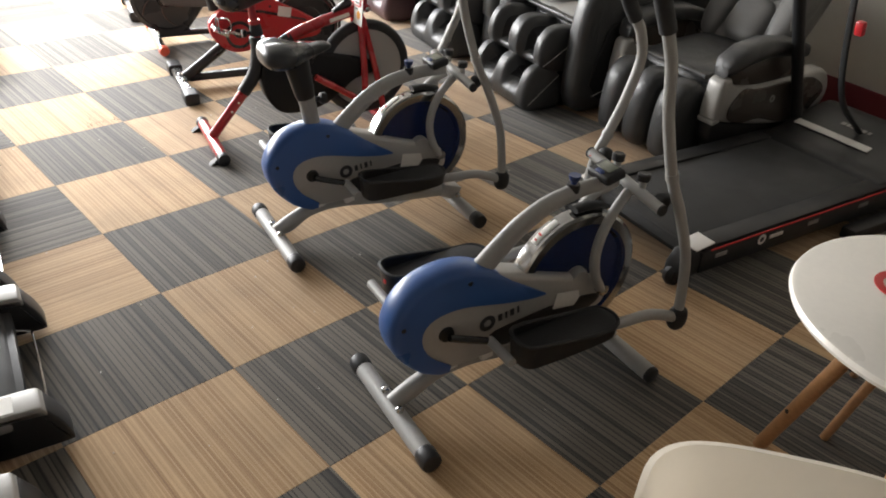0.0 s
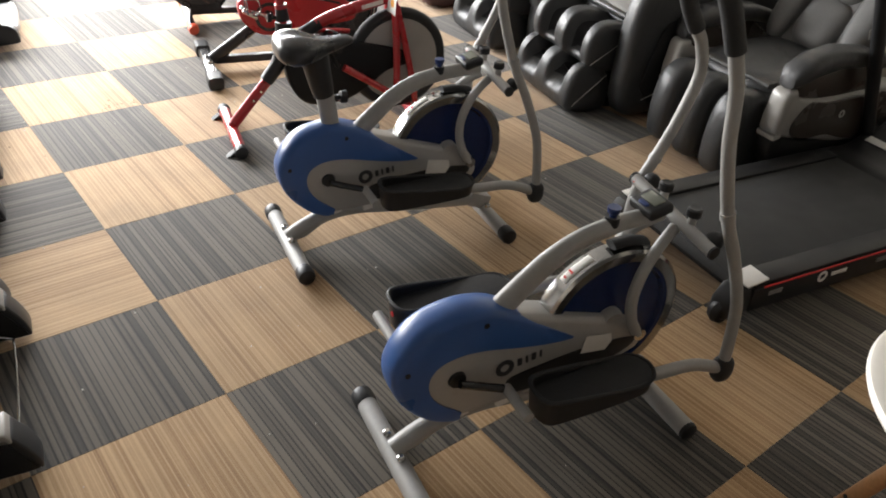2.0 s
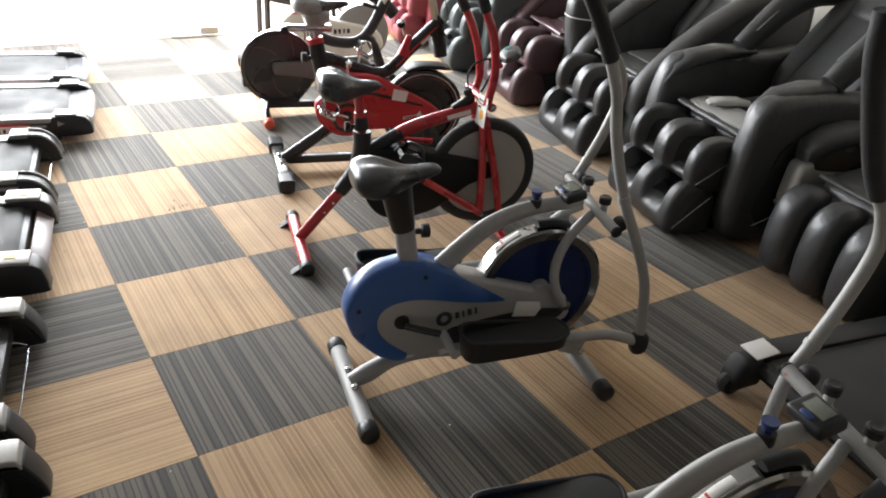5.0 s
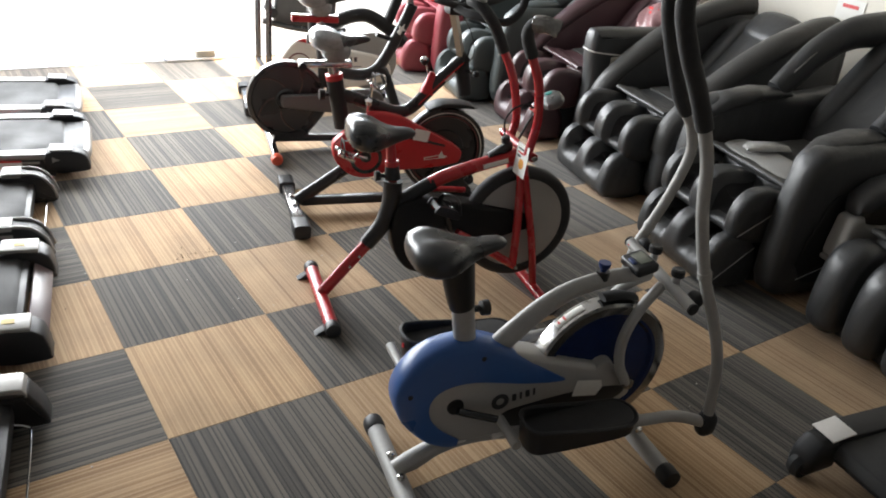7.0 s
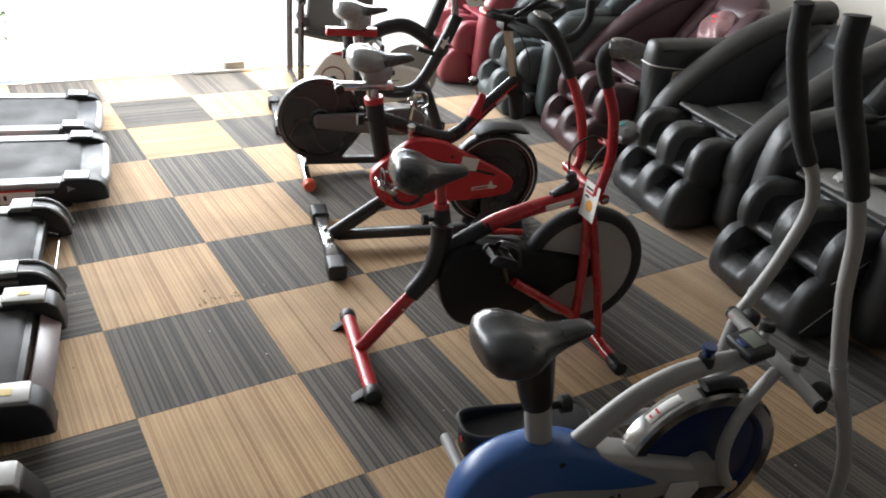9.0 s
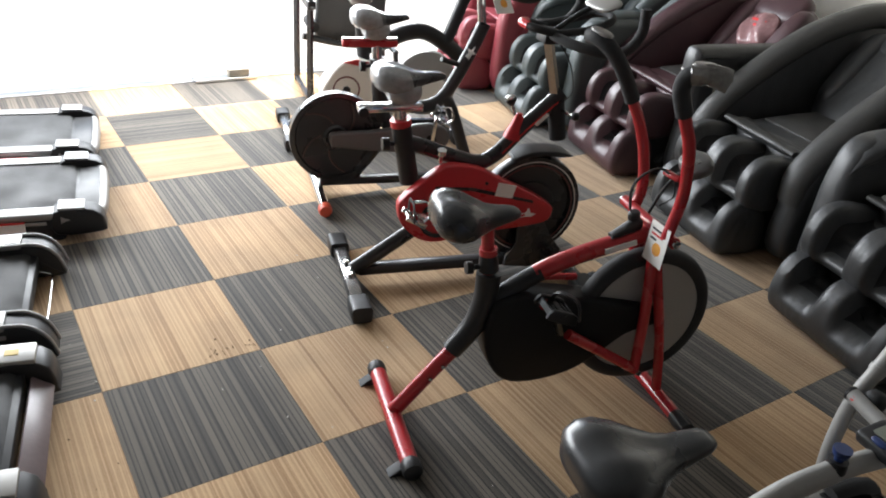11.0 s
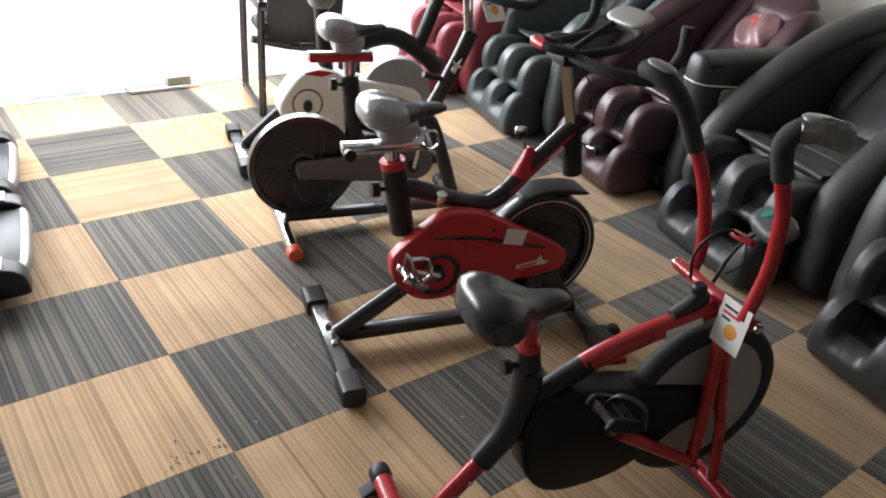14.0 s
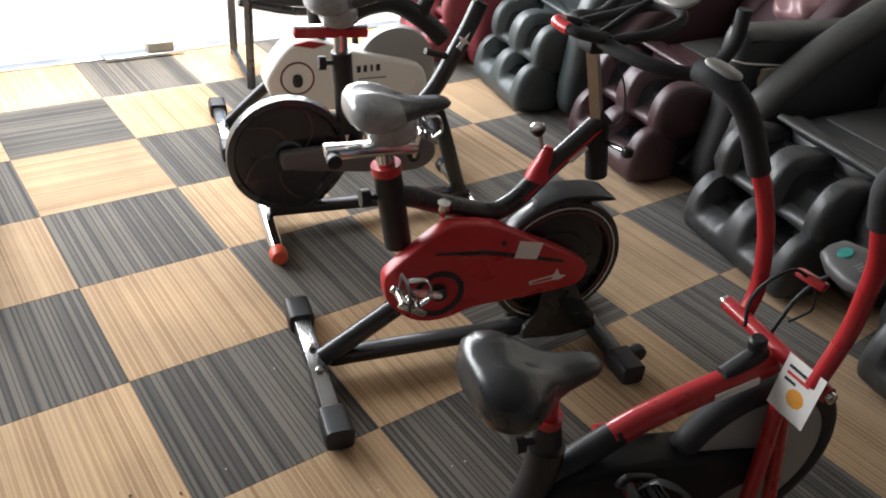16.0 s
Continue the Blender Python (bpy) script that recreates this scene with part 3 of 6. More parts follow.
# ---- saddle, pedals and cards shared by the bikes ----
def saddle_mesh(length=0.27, width=0.20, tall=1.0):
    """Broad stuffed tail, dipped waist, slim nose: x, half width, top, underside."""
    k, w = length / 0.27, width / 0.20
    rows = [(-0.134, 0.030, 0.012, -0.010), (-0.130, 0.060, 0.026, -0.026), (-0.115, 0.085, 0.038, -0.038), (-0.09, 0.098, 0.043, -0.044), (-0.06, 0.100, 0.040, -0.046), (-0.03, 0.090, 0.032, -0.044), (0.0, 0.066, 0.023, -0.040),
            (0.03, 0.045, 0.017, -0.034), (0.06, 0.034, 0.015, -0.026), (0.09, 0.030, 0.016, -0.018), (0.115, 0.026, 0.015, -0.012), (0.130, 0.018, 0.010, -0.008), (0.136, 0.007, 0.004, -0.003)]
    bm = loft([(x * k, 0, (t + u * tall) / 2, hw * w, (t - u * tall) / 2) for x, hw, t, u in rows], 44, 2.9)
    # a pressed groove down the middle, and a soft roll on either side of it
    for v in bm.verts:
        if v.co.z > 0.004:
            along = max(0.0, 1 - abs(v.co.x / k + 0.045) / 0.075)
            v.co.z += along * (0.005 * math.exp(-((abs(v.co.y) / w - 0.042) / 0.02) ** 2) - 0.008 * math.exp(-(v.co.y / w / 0.011) ** 2))
    return bm


def saddle(parent, x, z, tilt=2, length=0.27, width=0.20, material=None, tall=1.0):
    bm = saddle_mesh(length, width, tall)
    bm.transform(pose(x, 0, z, 0, tilt, 0))
    s = part("saddle", bm, material or LEATHER, parent, "padded black vinyl saddle" if material is None else "dark grey glossy vinyl saddle", 60)
    return s


def foot_bar(parent, x, half, r, material, z=None, cap=0.055, cap_mat=None, cap_r=1.18):
    z = z or r * cap_r
    bar = part("foot_bar", rod((x, -half, z), (x, half, z), r, 16), material, parent)
    for s in (1, -1):
        R = r * cap_r
        y0 = s * (half - cap)
        bm = lathe([(0, -0.004), (R * 0.9, -0.004), (R, 0.002), (R, cap), (R * 0.92, cap + 0.008), (R * 0.5, cap + 0.012), (0, cap + 0.012)], pose(x, y0, z, -90 * s, 0, 0), 18)
        part("end_cap", bm, cap_mat or BLACKPL, bar, "black rubber end cap")
    return bar


def crescent(outer, inner, half):
    """A cap over the rim of a housing: outer and inner edge in side view, over both sides."""
    bm = bmesh.new()
    o = smooth_path([(x, 0, z) for x, z in outer], 4)
    q = smooth_path([(x, 0, z) for x, z in inner], 4)
    rows = []
    for a, b in zip(o, q):
        d = (b - a)
        rows.append([b + Vector((0, -half + 0.004, 0)), b + Vector((0, -half, 0)), a + d * 0.22 + Vector((0, -half, 0)), a + d * 0.07 + Vector((0, -half + 0.006, 0)), a + Vector((0, -half + 0.02, 0)),
                     a + Vector((0, half - 0.02, 0)), a + d * 0.07 + Vector((0, half - 0.006, 0)), a + d * 0.22 + Vector((0, half, 0)), b + Vector((0, half, 0)), b + Vector((0, half - 0.004, 0))])
    vs = [[bm.verts.new(p) for p in r] for r in rows]
    for a, b in zip(vs, vs[1:]):
        for k in range(len(a) - 1):
            bm.faces.new((a[k], a[k + 1], b[k + 1], b[k]))
    bm.faces.new(vs[0])
    bm.faces.new(vs[-1][::-1])
    return bm


# ---- elliptical cross trainers ----
def elliptical(m, with_seat, label):
    th = thing("elliptical_trainer", label, "exercise bike", m, "blue and silver elliptical trainers")
    for x in (0.0, 0.77):
        if x > 0.5 and not with_seat:
            bar = foot_bar(th, x, 0.225, 0.027, GREYPAINT, cap=0.004, cap_r=1.03)
        else:
            bar = foot_bar(th, x, 0.225, 0.027, GREYPAINT, cap=0.036, cap_r=1.12)
        for s in (1, -1):
            part("bolt", lathe([(0, 0), (0.011, 0), (0.011, 0.012), (0.006, 0.016), (0, 0.016)], pose(x, s * 0.045, 0.056), 10), CHROME, bar)
    # low spine from the rear foot to the front foot
    part("spine", tube([(0.0, 0, 0.05), (0.06, 0, 0.085), (0.15, 0, 0.120), (0.26, 0, 0.128), (0.42, 0, 0.108), (0.60, 0, 0.090), (0.72, 0, 0.078), (0.77, 0, 0.055)], 0.026, 12, 5, flat=1.0), GREYPAINT, th)
    part("rear_gusset", slab([(0.02, 0.040), (0.035, 0.075), (0.10, 0.125), (0.16, 0.145), (0.20, 0.130), (0.12, 0.085), (0.06, 0.045)], -0.012, 0.012, 0.003, 2), GREYPAINT, th, "flat steel gusset")
    part("front_bracket", box((0.09, 0.06, 0.06), (0.745, 0, 0.075), (0, 20, 0), 0.008), GREYPAINT, th)
    # bow tube over the wheel, up to the console
    part("bow_tube", tube([(0.245, 0, 0.41), (0.30, 0, 0.465), (0.375, 0, 0.53), (0.45, 0, 0.572), (0.52, 0, 0.592), (0.60, 0, 0.603), (0.70, 0, 0.603)], (0.034, 0.022), 14, 6, flat=0.75), GREYPAINT, th)
    # teardrop housing
    shell = [(-0.024, 0.315), (-0.012, 0.370), (0.018, 0.415), (0.055, 0.444), (0.10, 0.460), (0.155, 0.466), (0.213, 0.458), (0.273, 0.431), (0.363, 0.401), (0.513, 0.353), (0.623, 0.318), (0.678, 0.291), (0.703, 0.248), (0.693, 0.203), (0.623, 0.178), (0.503, 0.163), (0.383, 0.153), (0.263, 0.145), (0.143, 0.143), (0.063, 0.173), (0.001, 0.238)]
    body = part("housing", slab(shell, -0.043, 0.043, 0.018, 3), SILVER, th, "silver-grey moulded plastic housing", 50)
    outer = [(0.153, 0.135), (0.123, 0.133), (0.061, 0.165), (-0.004, 0.235), (-0.030, 0.315), (-0.018, 0.373), (0.013, 0.420), (0.052, 0.450), (0.10, 0.466), (0.155, 0.472), (0.213, 0.464), (0.275, 0.436), (0.353, 0.388), (0.463, 0.315)]
    inner = [(0.158, 0.161), (0.131, 0.181), (0.095, 0.211), (0.069, 0.249), (0.061, 0.286), (0.069, 0.315), (0.089, 0.335), (0.121, 0.347), (0.163, 0.351), (0.218, 0.345), (0.273, 0.333), (0.343, 0.319), (0.413, 0.310), (0.461, 0.309)]
    part("blue_cover", crescent(outer, inner, 0.047), BLUE, body, "glossy blue plastic cover", 50)
    part("dark_panel", slab([(0.28, 0.225), (0.36, 0.245), (0.52, 0.262), (0.655, 0.255), (0.672, 0.225), (0.60, 0.192), (0.45, 0.176), (0.30, 0.172)], -0.0455, 0.0455, 0.006, 3), BLACKPL, body, "black side panel")
    for s in (1, -1):
        part("sticker", slab([(0.505, 0.300), (0.585, 0.288), (0.592, 0.262), (0.575, 0.236), (0.496, 0.246)], s * 0.0462, s * 0.0475, 0, 1), PAPER, body, "torn white paper sticker")
        ring = lathe([(0.012, 0), (0.026, 0), (0.026, 0.002), (0.012, 0.002)], pose(0.27, s * 0.0440, 0.268, 90 if s > 0 else -90), 20, closed=True)
        part("brand_ring", ring, DARKINK, body, "black ring mark")
        for k in range(4):
            part("brand_bar", box((0.006 if k % 2 else 0.012, 0.003, 0.022), (0.311 + 0.020 * k, s * 0.0438, 0.276 + 0.003 * k), (0, -8, 0), 0), DARKINK, body, "black brand mark")
        for x, z in ((0.005, 0.335), (0.20, 0.425)):
            part("screw", lathe([(0, 0), (0.007, 0), (0.007, 0.003), (0, 0.003)], pose(x, s * 0.046, z, -90 * s), 10), BLACKPL, body)
    for x, z in ((0.165, 0.15), (0.285, 0.145)):
        part("bracket", box((0.04, 0.075, 0.03), (x, 0, z), (0, -12, 0), 0.004), WHITETRIM, th, "pale bracket")
    # flywheel with chrome band
    part("flywheel", lathe([(0.03, -0.014), (0.165, -0.014), (0.172, -0.026), (0.20, -0.026), (0.205, -0.02), (0.205, 0.02), (0.20, 0.026), (0.172, 0.026), (0.165, 0.014), (0.03, 0.014)], side_axis(0.59, 0, 0.315), 48), NAVY, th, "dark navy flywheel")
    part("wheel_rim", lathe([(0.180, -0.028), (0.206, -0.030), (0.214, -0.024), (0.216, 0), (0.214, 0.024), (0.206, 0.030), (0.180, 0.028)], side_axis(0.59, 0, 0.315), 56), RIMSTEEL, th, "polished steel flywheel rim")
    part("wheel_hub", lathe([(0, -0.042), (0.03, -0.042), (0.036, -0.03), (0.036, 0.03), (0.03, 0.042), (0, 0.042)], side_axis(0.59, 0, 0.315), 24), SILVER, th)
    arc = [(0.59 + 0.217 * math.cos(radians(a)), 0, 0.315 + 0.217 * math.sin(radians(a))) for a in (137, 131, 125, 119, 113)]
    part("wheel_label", tube(arc, 0.003, 8, 3, flat=4.2), PAPER, th, "white warning label on the rim")
    part("brake_pad", tube([(0.59 + 0.228 * math.cos(radians(a)), 0, 0.315 + 0.228 * math.sin(radians(a))) for a in (98, 84, 70)], 0.010, 8, 3, flat=2.2), RUBBER, th)
    # stays that hoop over the wheel on both sides
    for s in (1, -1):
        part("stay", tube([(0.662, s * 0.058, 0.275), (0.625, s * 0.064, 0.335), (0.608, s * 0.066, 0.405), (0.622, s * 0.062, 0.475), (0.665, s * 0.05, 0.535), (0.725, s * 0.03, 0.575)], 0.0150, 10, 5), GREYPAINT, th)
        part("stay_end", lathe([(0, -0.012), (0.018, -0.012), (0.018, 0.012), (0, 0.012)], side_axis(0.665, s * 0.058, 0.275), 14), CHROME, th)
    # cross bar, console, knobs
    part("cross_bar", rod((0.735, -0.155, 0.575), (0.735, 0.155, 0.615), 0.016, 14), GREYPAINT, th)
    for s in (1, -1):
        part("bar_end", lathe([(0, 0), (0.017, 0), (0.017, 0.006), (0, 0.008)], pose(0.735, s * 0.155, 0.595 + s * 0.02, -90 * s), 14), BLACKPL, th)
        part("clamp_knob", puff((0.04, 0.045, 0.045), (0.765, s * 0.125, 0.60 + s * 0.016), p=2.4), RUBBER, th)
    for y in (0.048, -0.062):
        stub = part("clamp_stub", lathe([(0, -0.016), (0.011, -0.016), (0.011, 0.018), (0.016, 0.022), (0.017, 0.040), (0.012, 0.043), (0, 0.040)], pose(0.742, y, 0.608 + 0.13 * y), 16), GREYPAINT, th, "short clamp stub on the cross bar")
        part("stub_cap", lathe([(0.0125, 0.020), (0.0185, 0.023), (0.0190, 0.041), (0.014, 0.045), (0, 0.042)], pose(0.742, y, 0.608 + 0.13 * y), 16), BLACKPL, stub, "black rubber cup")
    part("bar_dot", lathe([(0, 0), (0.005, 0), (0.005, 0.002), (0, 0.002)], pose(0.722, 0.142, 0.617, 0, -70, 0), 12), REDINK, th, "small red sticker")
    for k, w in enumerate((0.010, 0.016)):
        a = radians(134 - 5 * k)
        part("label_bar", box((0.006, w, 0.001), (0.59 + 0.2206 * math.cos(a), 0.0, 0.315 + 0.2206 * math.sin(a)), (0, 90 - math.degrees(a), 0), 0), REDINK, th, "bar of red print")
    con = part("console", box((0.070, 0.092, 0.030), (0.658, 0, 0.636), (0, -14, 0), 0.010, 3), BLACKPL, th)
    part("screen", box((0.034, 0.054, 0.004), (0.660, 0, 0.6525), (0, -14, 0), 0.001), LCD, con, "grey LCD screen")
    part("button", puff((0.014, 0.034, 0.009), (0.633, 0, 0.645), (0, -14, 0)), DARKBLUE, con, "blue button")
    knob = part("tension_knob", lathe([(0.008, -0.03), (0.009, 0), (0.014, 0.004), (0.017, 0.015), (0.017, 0.019), (0, 0.019)], pose(0.545, 0, 0.632), 18), DARKBLUE, th, "blue tension knob")
    part("knob_collar", lathe([(0.016, -0.035), (0.020, -0.02), (0.018, 0), (0.0, 0)], pose(0.545, 0, 0.625), 14), BLACKPL, knob)
    # cranks, pedals and swinging arms
    crank = part("crank_disc", lathe([(0, -0.050), (0.022, -0.050), (0.025, -0.040), (0.025, 0.040), (0.022, 0.050), (0, 0.050)], side_axis(0.137, 0, 0.277), 20), BLACKPL, th)
    for s, dx, dz in ((-1, 0.118, -0.035), (1, -0.112, 0.055)):
        part("crank_arm", tube([(0.137, s * 0.062, 0.277), (0.18 if s < 0 else 0.09, s * 0.068, 0.262 if s < 0 else 0.297), (0.137 + dx, s * 0.085, 0.277 + dz)], 0.011, 10, 4), FRAMEBLK, th)
        cx, cz = 0.137 + dx, 0.277 + dz
        part("pedal_axle", rod((cx, s * 0.08, cz), (cx, s * 0.19, cz), 0.014), GREYPAINT, th)
        # tray-like foot plate, with a raised rim
        px, pz = cx + 0.195, cz + 0.006
        out = [(-0.155, -0.046), (-0.09, -0.056), (0.08, -0.058), (0.150, -0.046), (0.172, 0.0), (0.150, 0.046), (0.08, 0.058), (-0.09, 0.056), (-0.155, 0.046), (-0.170, 0.0)]
        pm = pose(px, s * 0.165, pz, 0, -2, 0)
        lay = pm @ pose(0, 0, 0, 90, 0, 0)
        plate = part("foot_plate", slab([(x * 0.96, z * 0.93) for x, z in out], 0.004, 0.020, 0.004, 3, m=lay), RUBBER, th, "long black rubber foot plate")
        rim = [pm @ Vector((x * 0.99, z * 0.97, 0.016 + 0.034 * max(0.0, min(1.0, (0.02 - x) / 0.14)))) for x, z in out]
        part("foot_rim", tube(rim, 0.006, 8, 4, closed=True), RUBBER, plate)
        wall = bmesh.new()
        loop = smooth_path([(x, z, 0) for x, z in out], 4, True)
        n = len(loop)
        lo = [wall.verts.new(pm @ Vector((p.x * 0.97, p.y * 0.92, -0.026))) for p in loop]
        hi = [wall.verts.new(pm @ Vector((p.x, p.y, 0.016 + 0.034 * max(0.0, min(1.0, (0.02 - p.x) / 0.14))))) for p in loop]
        hi2 = [wall.verts.new(pm @ Vector((p.x * 0.96, p.y * 0.9, 0.016 + 0.034 * max(0.0, min(1.0, (0.02 - p.x) / 0.14))))) for p in loop]
        lo2 = [wall.verts.new(pm @ Vector((p.x * 0.95, p.y * 0.86, -0.026))) for p in loop]
        for a, b in ((lo, hi), (hi, hi2), (hi2, lo2), (lo2, lo)):
            for k in range(n):
                wall.faces.new((a[k], a[(k + 1) % n], b[(k + 1) % n], b[k]))
        part("foot_side", wall, BLACKPL, plate)
        if s > 0:
            part("reflector", lathe([(0, 0), (0.007, 0), (0.007, 0.003), (0, 0.003)], pm @ pose(-0.169, -0.012, 0.022, 0, -90, 0), 12), REDINK, plate, "small red reflector")
        jx, jz = px + 0.15, pz - 0.02
        ex = 0.895 if s < 0 else 0.80
        part("link_arm", tube([(jx - 0.05, s * 0.16, jz), (jx + 0.06, s * 0.165, jz - 0.005), ((jx + ex) / 2 + 0.03, s * 0.168, jz - 0.012), (ex, s * 0.17, 0.168)], 0.017, 12, 5), GREYPAINT, th)
        jt = part("pivot_joint", puff((0.062, 0.05, 0.085), (ex, s * 0.17, 0.168), p=2.6), RUBBER, th, "black pivot joint")
        if s < 0:
            pts = [(0.895, -0.17, 0.165), (0.885, -0.17, 0.27), (0.862, -0.17, 0.40), (0.80, -0.168, 0.55), (0.735, -0.165, 0.68), (0.672, -0.165, 0.86), (0.645, -0.165, 0.99), (0.61, -0.165, 1.08)]
            top = [(0.61, -0.165, 1.08), (0.567, -0.165, 1.165), (0.52, -0.165, 1.245), (0.482, -0.165, 1.33), (0.478, -0.162, 1.39)]
        else:
            pts = [(0.80, 0.17, 0.165), (0.775, 0.17, 0.30), (0.755, 0.17, 0.45), (0.765, 0.17, 0.58), (0.80, 0.17, 0.655), (0.848, 0.17, 0.76), (0.882, 0.17, 0.88), (0.862, 0.17, 0.96), (0.833, 0.17, 1.002)]
            top = [(0.833, 0.17, 1.002), (0.79, 0.17, 1.065), (0.74, 0.17, 1.17), (0.70, 0.17, 1.27), (0.685, 0.168, 1.35)]
        part("swing_arm", tube(pts, 0.0158, 12, 6), GREYPAINT, th, "long bent grey swing arm")
        part("arm_collar", rod(Vector(pts[4]) - (Vector(pts[5]) - Vector(pts[4])) * 0.03, Vector(pts[4]) + (Vector(pts[5]) - Vector(pts[4])) * 0.08, 0.0185), GREYPAINT, th)
        part("foam_grip", tube(top, 0.021, 12, 6), FOAM, th, "black foam hand grip")
    if with_seat:
        part("seat_tube", tube([(0.167, 0, 0.42), (0.140, 0, 0.580)], 0.030, 14, 1, flat=0.85), GREYPAINT, th)
        part("seat_sleeve", tube([(0.140, 0, 0.565), (0.132, 0, 0.60), (0.118, 0, 0.665), (0.108, 0, 0.712)], (0.033, 0.048), 16, 4, flat=0.9), BLACKPL, th, "black plastic post sleeve")
        part("seat_knob", lathe([(0, 0), (0.009, 0), (0.009, 0.026), (0.020, 0.030), (0.021, 0.050), (0, 0.053)], pose(0.165, 0, 0.553, 0, 90, 0), 14), BLACKPL, th)
        saddle(th, 0.112, 0.735, -3, 0.25, 0.185)
    return th


elliptical(pose(0.489, 1.544, 0, 0, 0, -13.2), True, "blue and silver elliptical bike with a black saddle")
elliptical(pose(0.241, 0.541, 0, 0, 0, -12.3), False, "blue and silver elliptical trainer without a saddle")


# ---- red air bike ----
def hang_card(parent, m, w, h):
    c = part("price_card", slab([(-w / 2, 0), (w / 2, 0), (w / 2, -h), (-w / 2, -h)], -0.0008, 0.0008, 0, 1, m=m), PAPER, parent, "white price card with an orange splash")
    part("card_splash", lathe([(0, 0), (0.02, 0), (0.017, 0.0006), (0, 0.0008)], m @ pose(0.005, -0.001, -h * 0.62, 90), 9), ORANGEINK, c, "orange splash")
    for k, (x, ww) in enumerate(((-0.012, 0.040), (-0.006, 0.050), (-0.018, 0.026))):
        part("text_bar", slab([(x - ww / 2, -0.018 - 0.014 * k), (x + ww / 2, -0.018 - 0.014 * k), (x + ww / 2, -0.024 - 0.014 * k), (x - ww / 2, -0.024 - 0.014 * k)], -0.0022, -0.001, 0, 1, m=m), DARKINK if k != 1 else REDINK, c, "bar of print")
    return c


def toothed_pedal(parent, x, y, z, rot=0):
    m = pose(x, y, z, 0, rot, 0)
    bm = bmesh.new()
    for dy in (-0.042, 0.042):
        slab([(-0.048, -0.006), (-0.040, 0.014), (-0.015, 0.018), (0.015, 0.018), (0.040, 0.014), (0.048, -0.006), (0.040, -0.016), (-0.040, -0.016)], dy - 0.006, dy + 0.006, 0.002, 2, bm)
    tube([(0, -0.05, 0), (0, 0.05, 0)], 0.011, 10, 1, bm=bm)
    bm.transform(m)
    p = part("pedal", bm, BLACKPL, parent, "slotted black pedal")
    for k in range(6):
        slat = box((0.008, 0.084, 0.020), (-0.036 + 0.0145 * k, 0, 0), (0, 12, 0), 0.002, 1)
        slat.transform(m)
        part("pedal_slat", slat, BLACKPL, p)
    return p


WRAPPALE = mat("crumpled_clear_film", (0.17, 0.165, 0.155), 0.2, vary=0.35, scale=25, grain=90, bump=0.5, spec=0.8)
GUARDBLK = mat("matt_black_plastic", (0.009, 0.009, 0.0095), 0.5, vary=0.2, bump=0.05, spec=0.2)


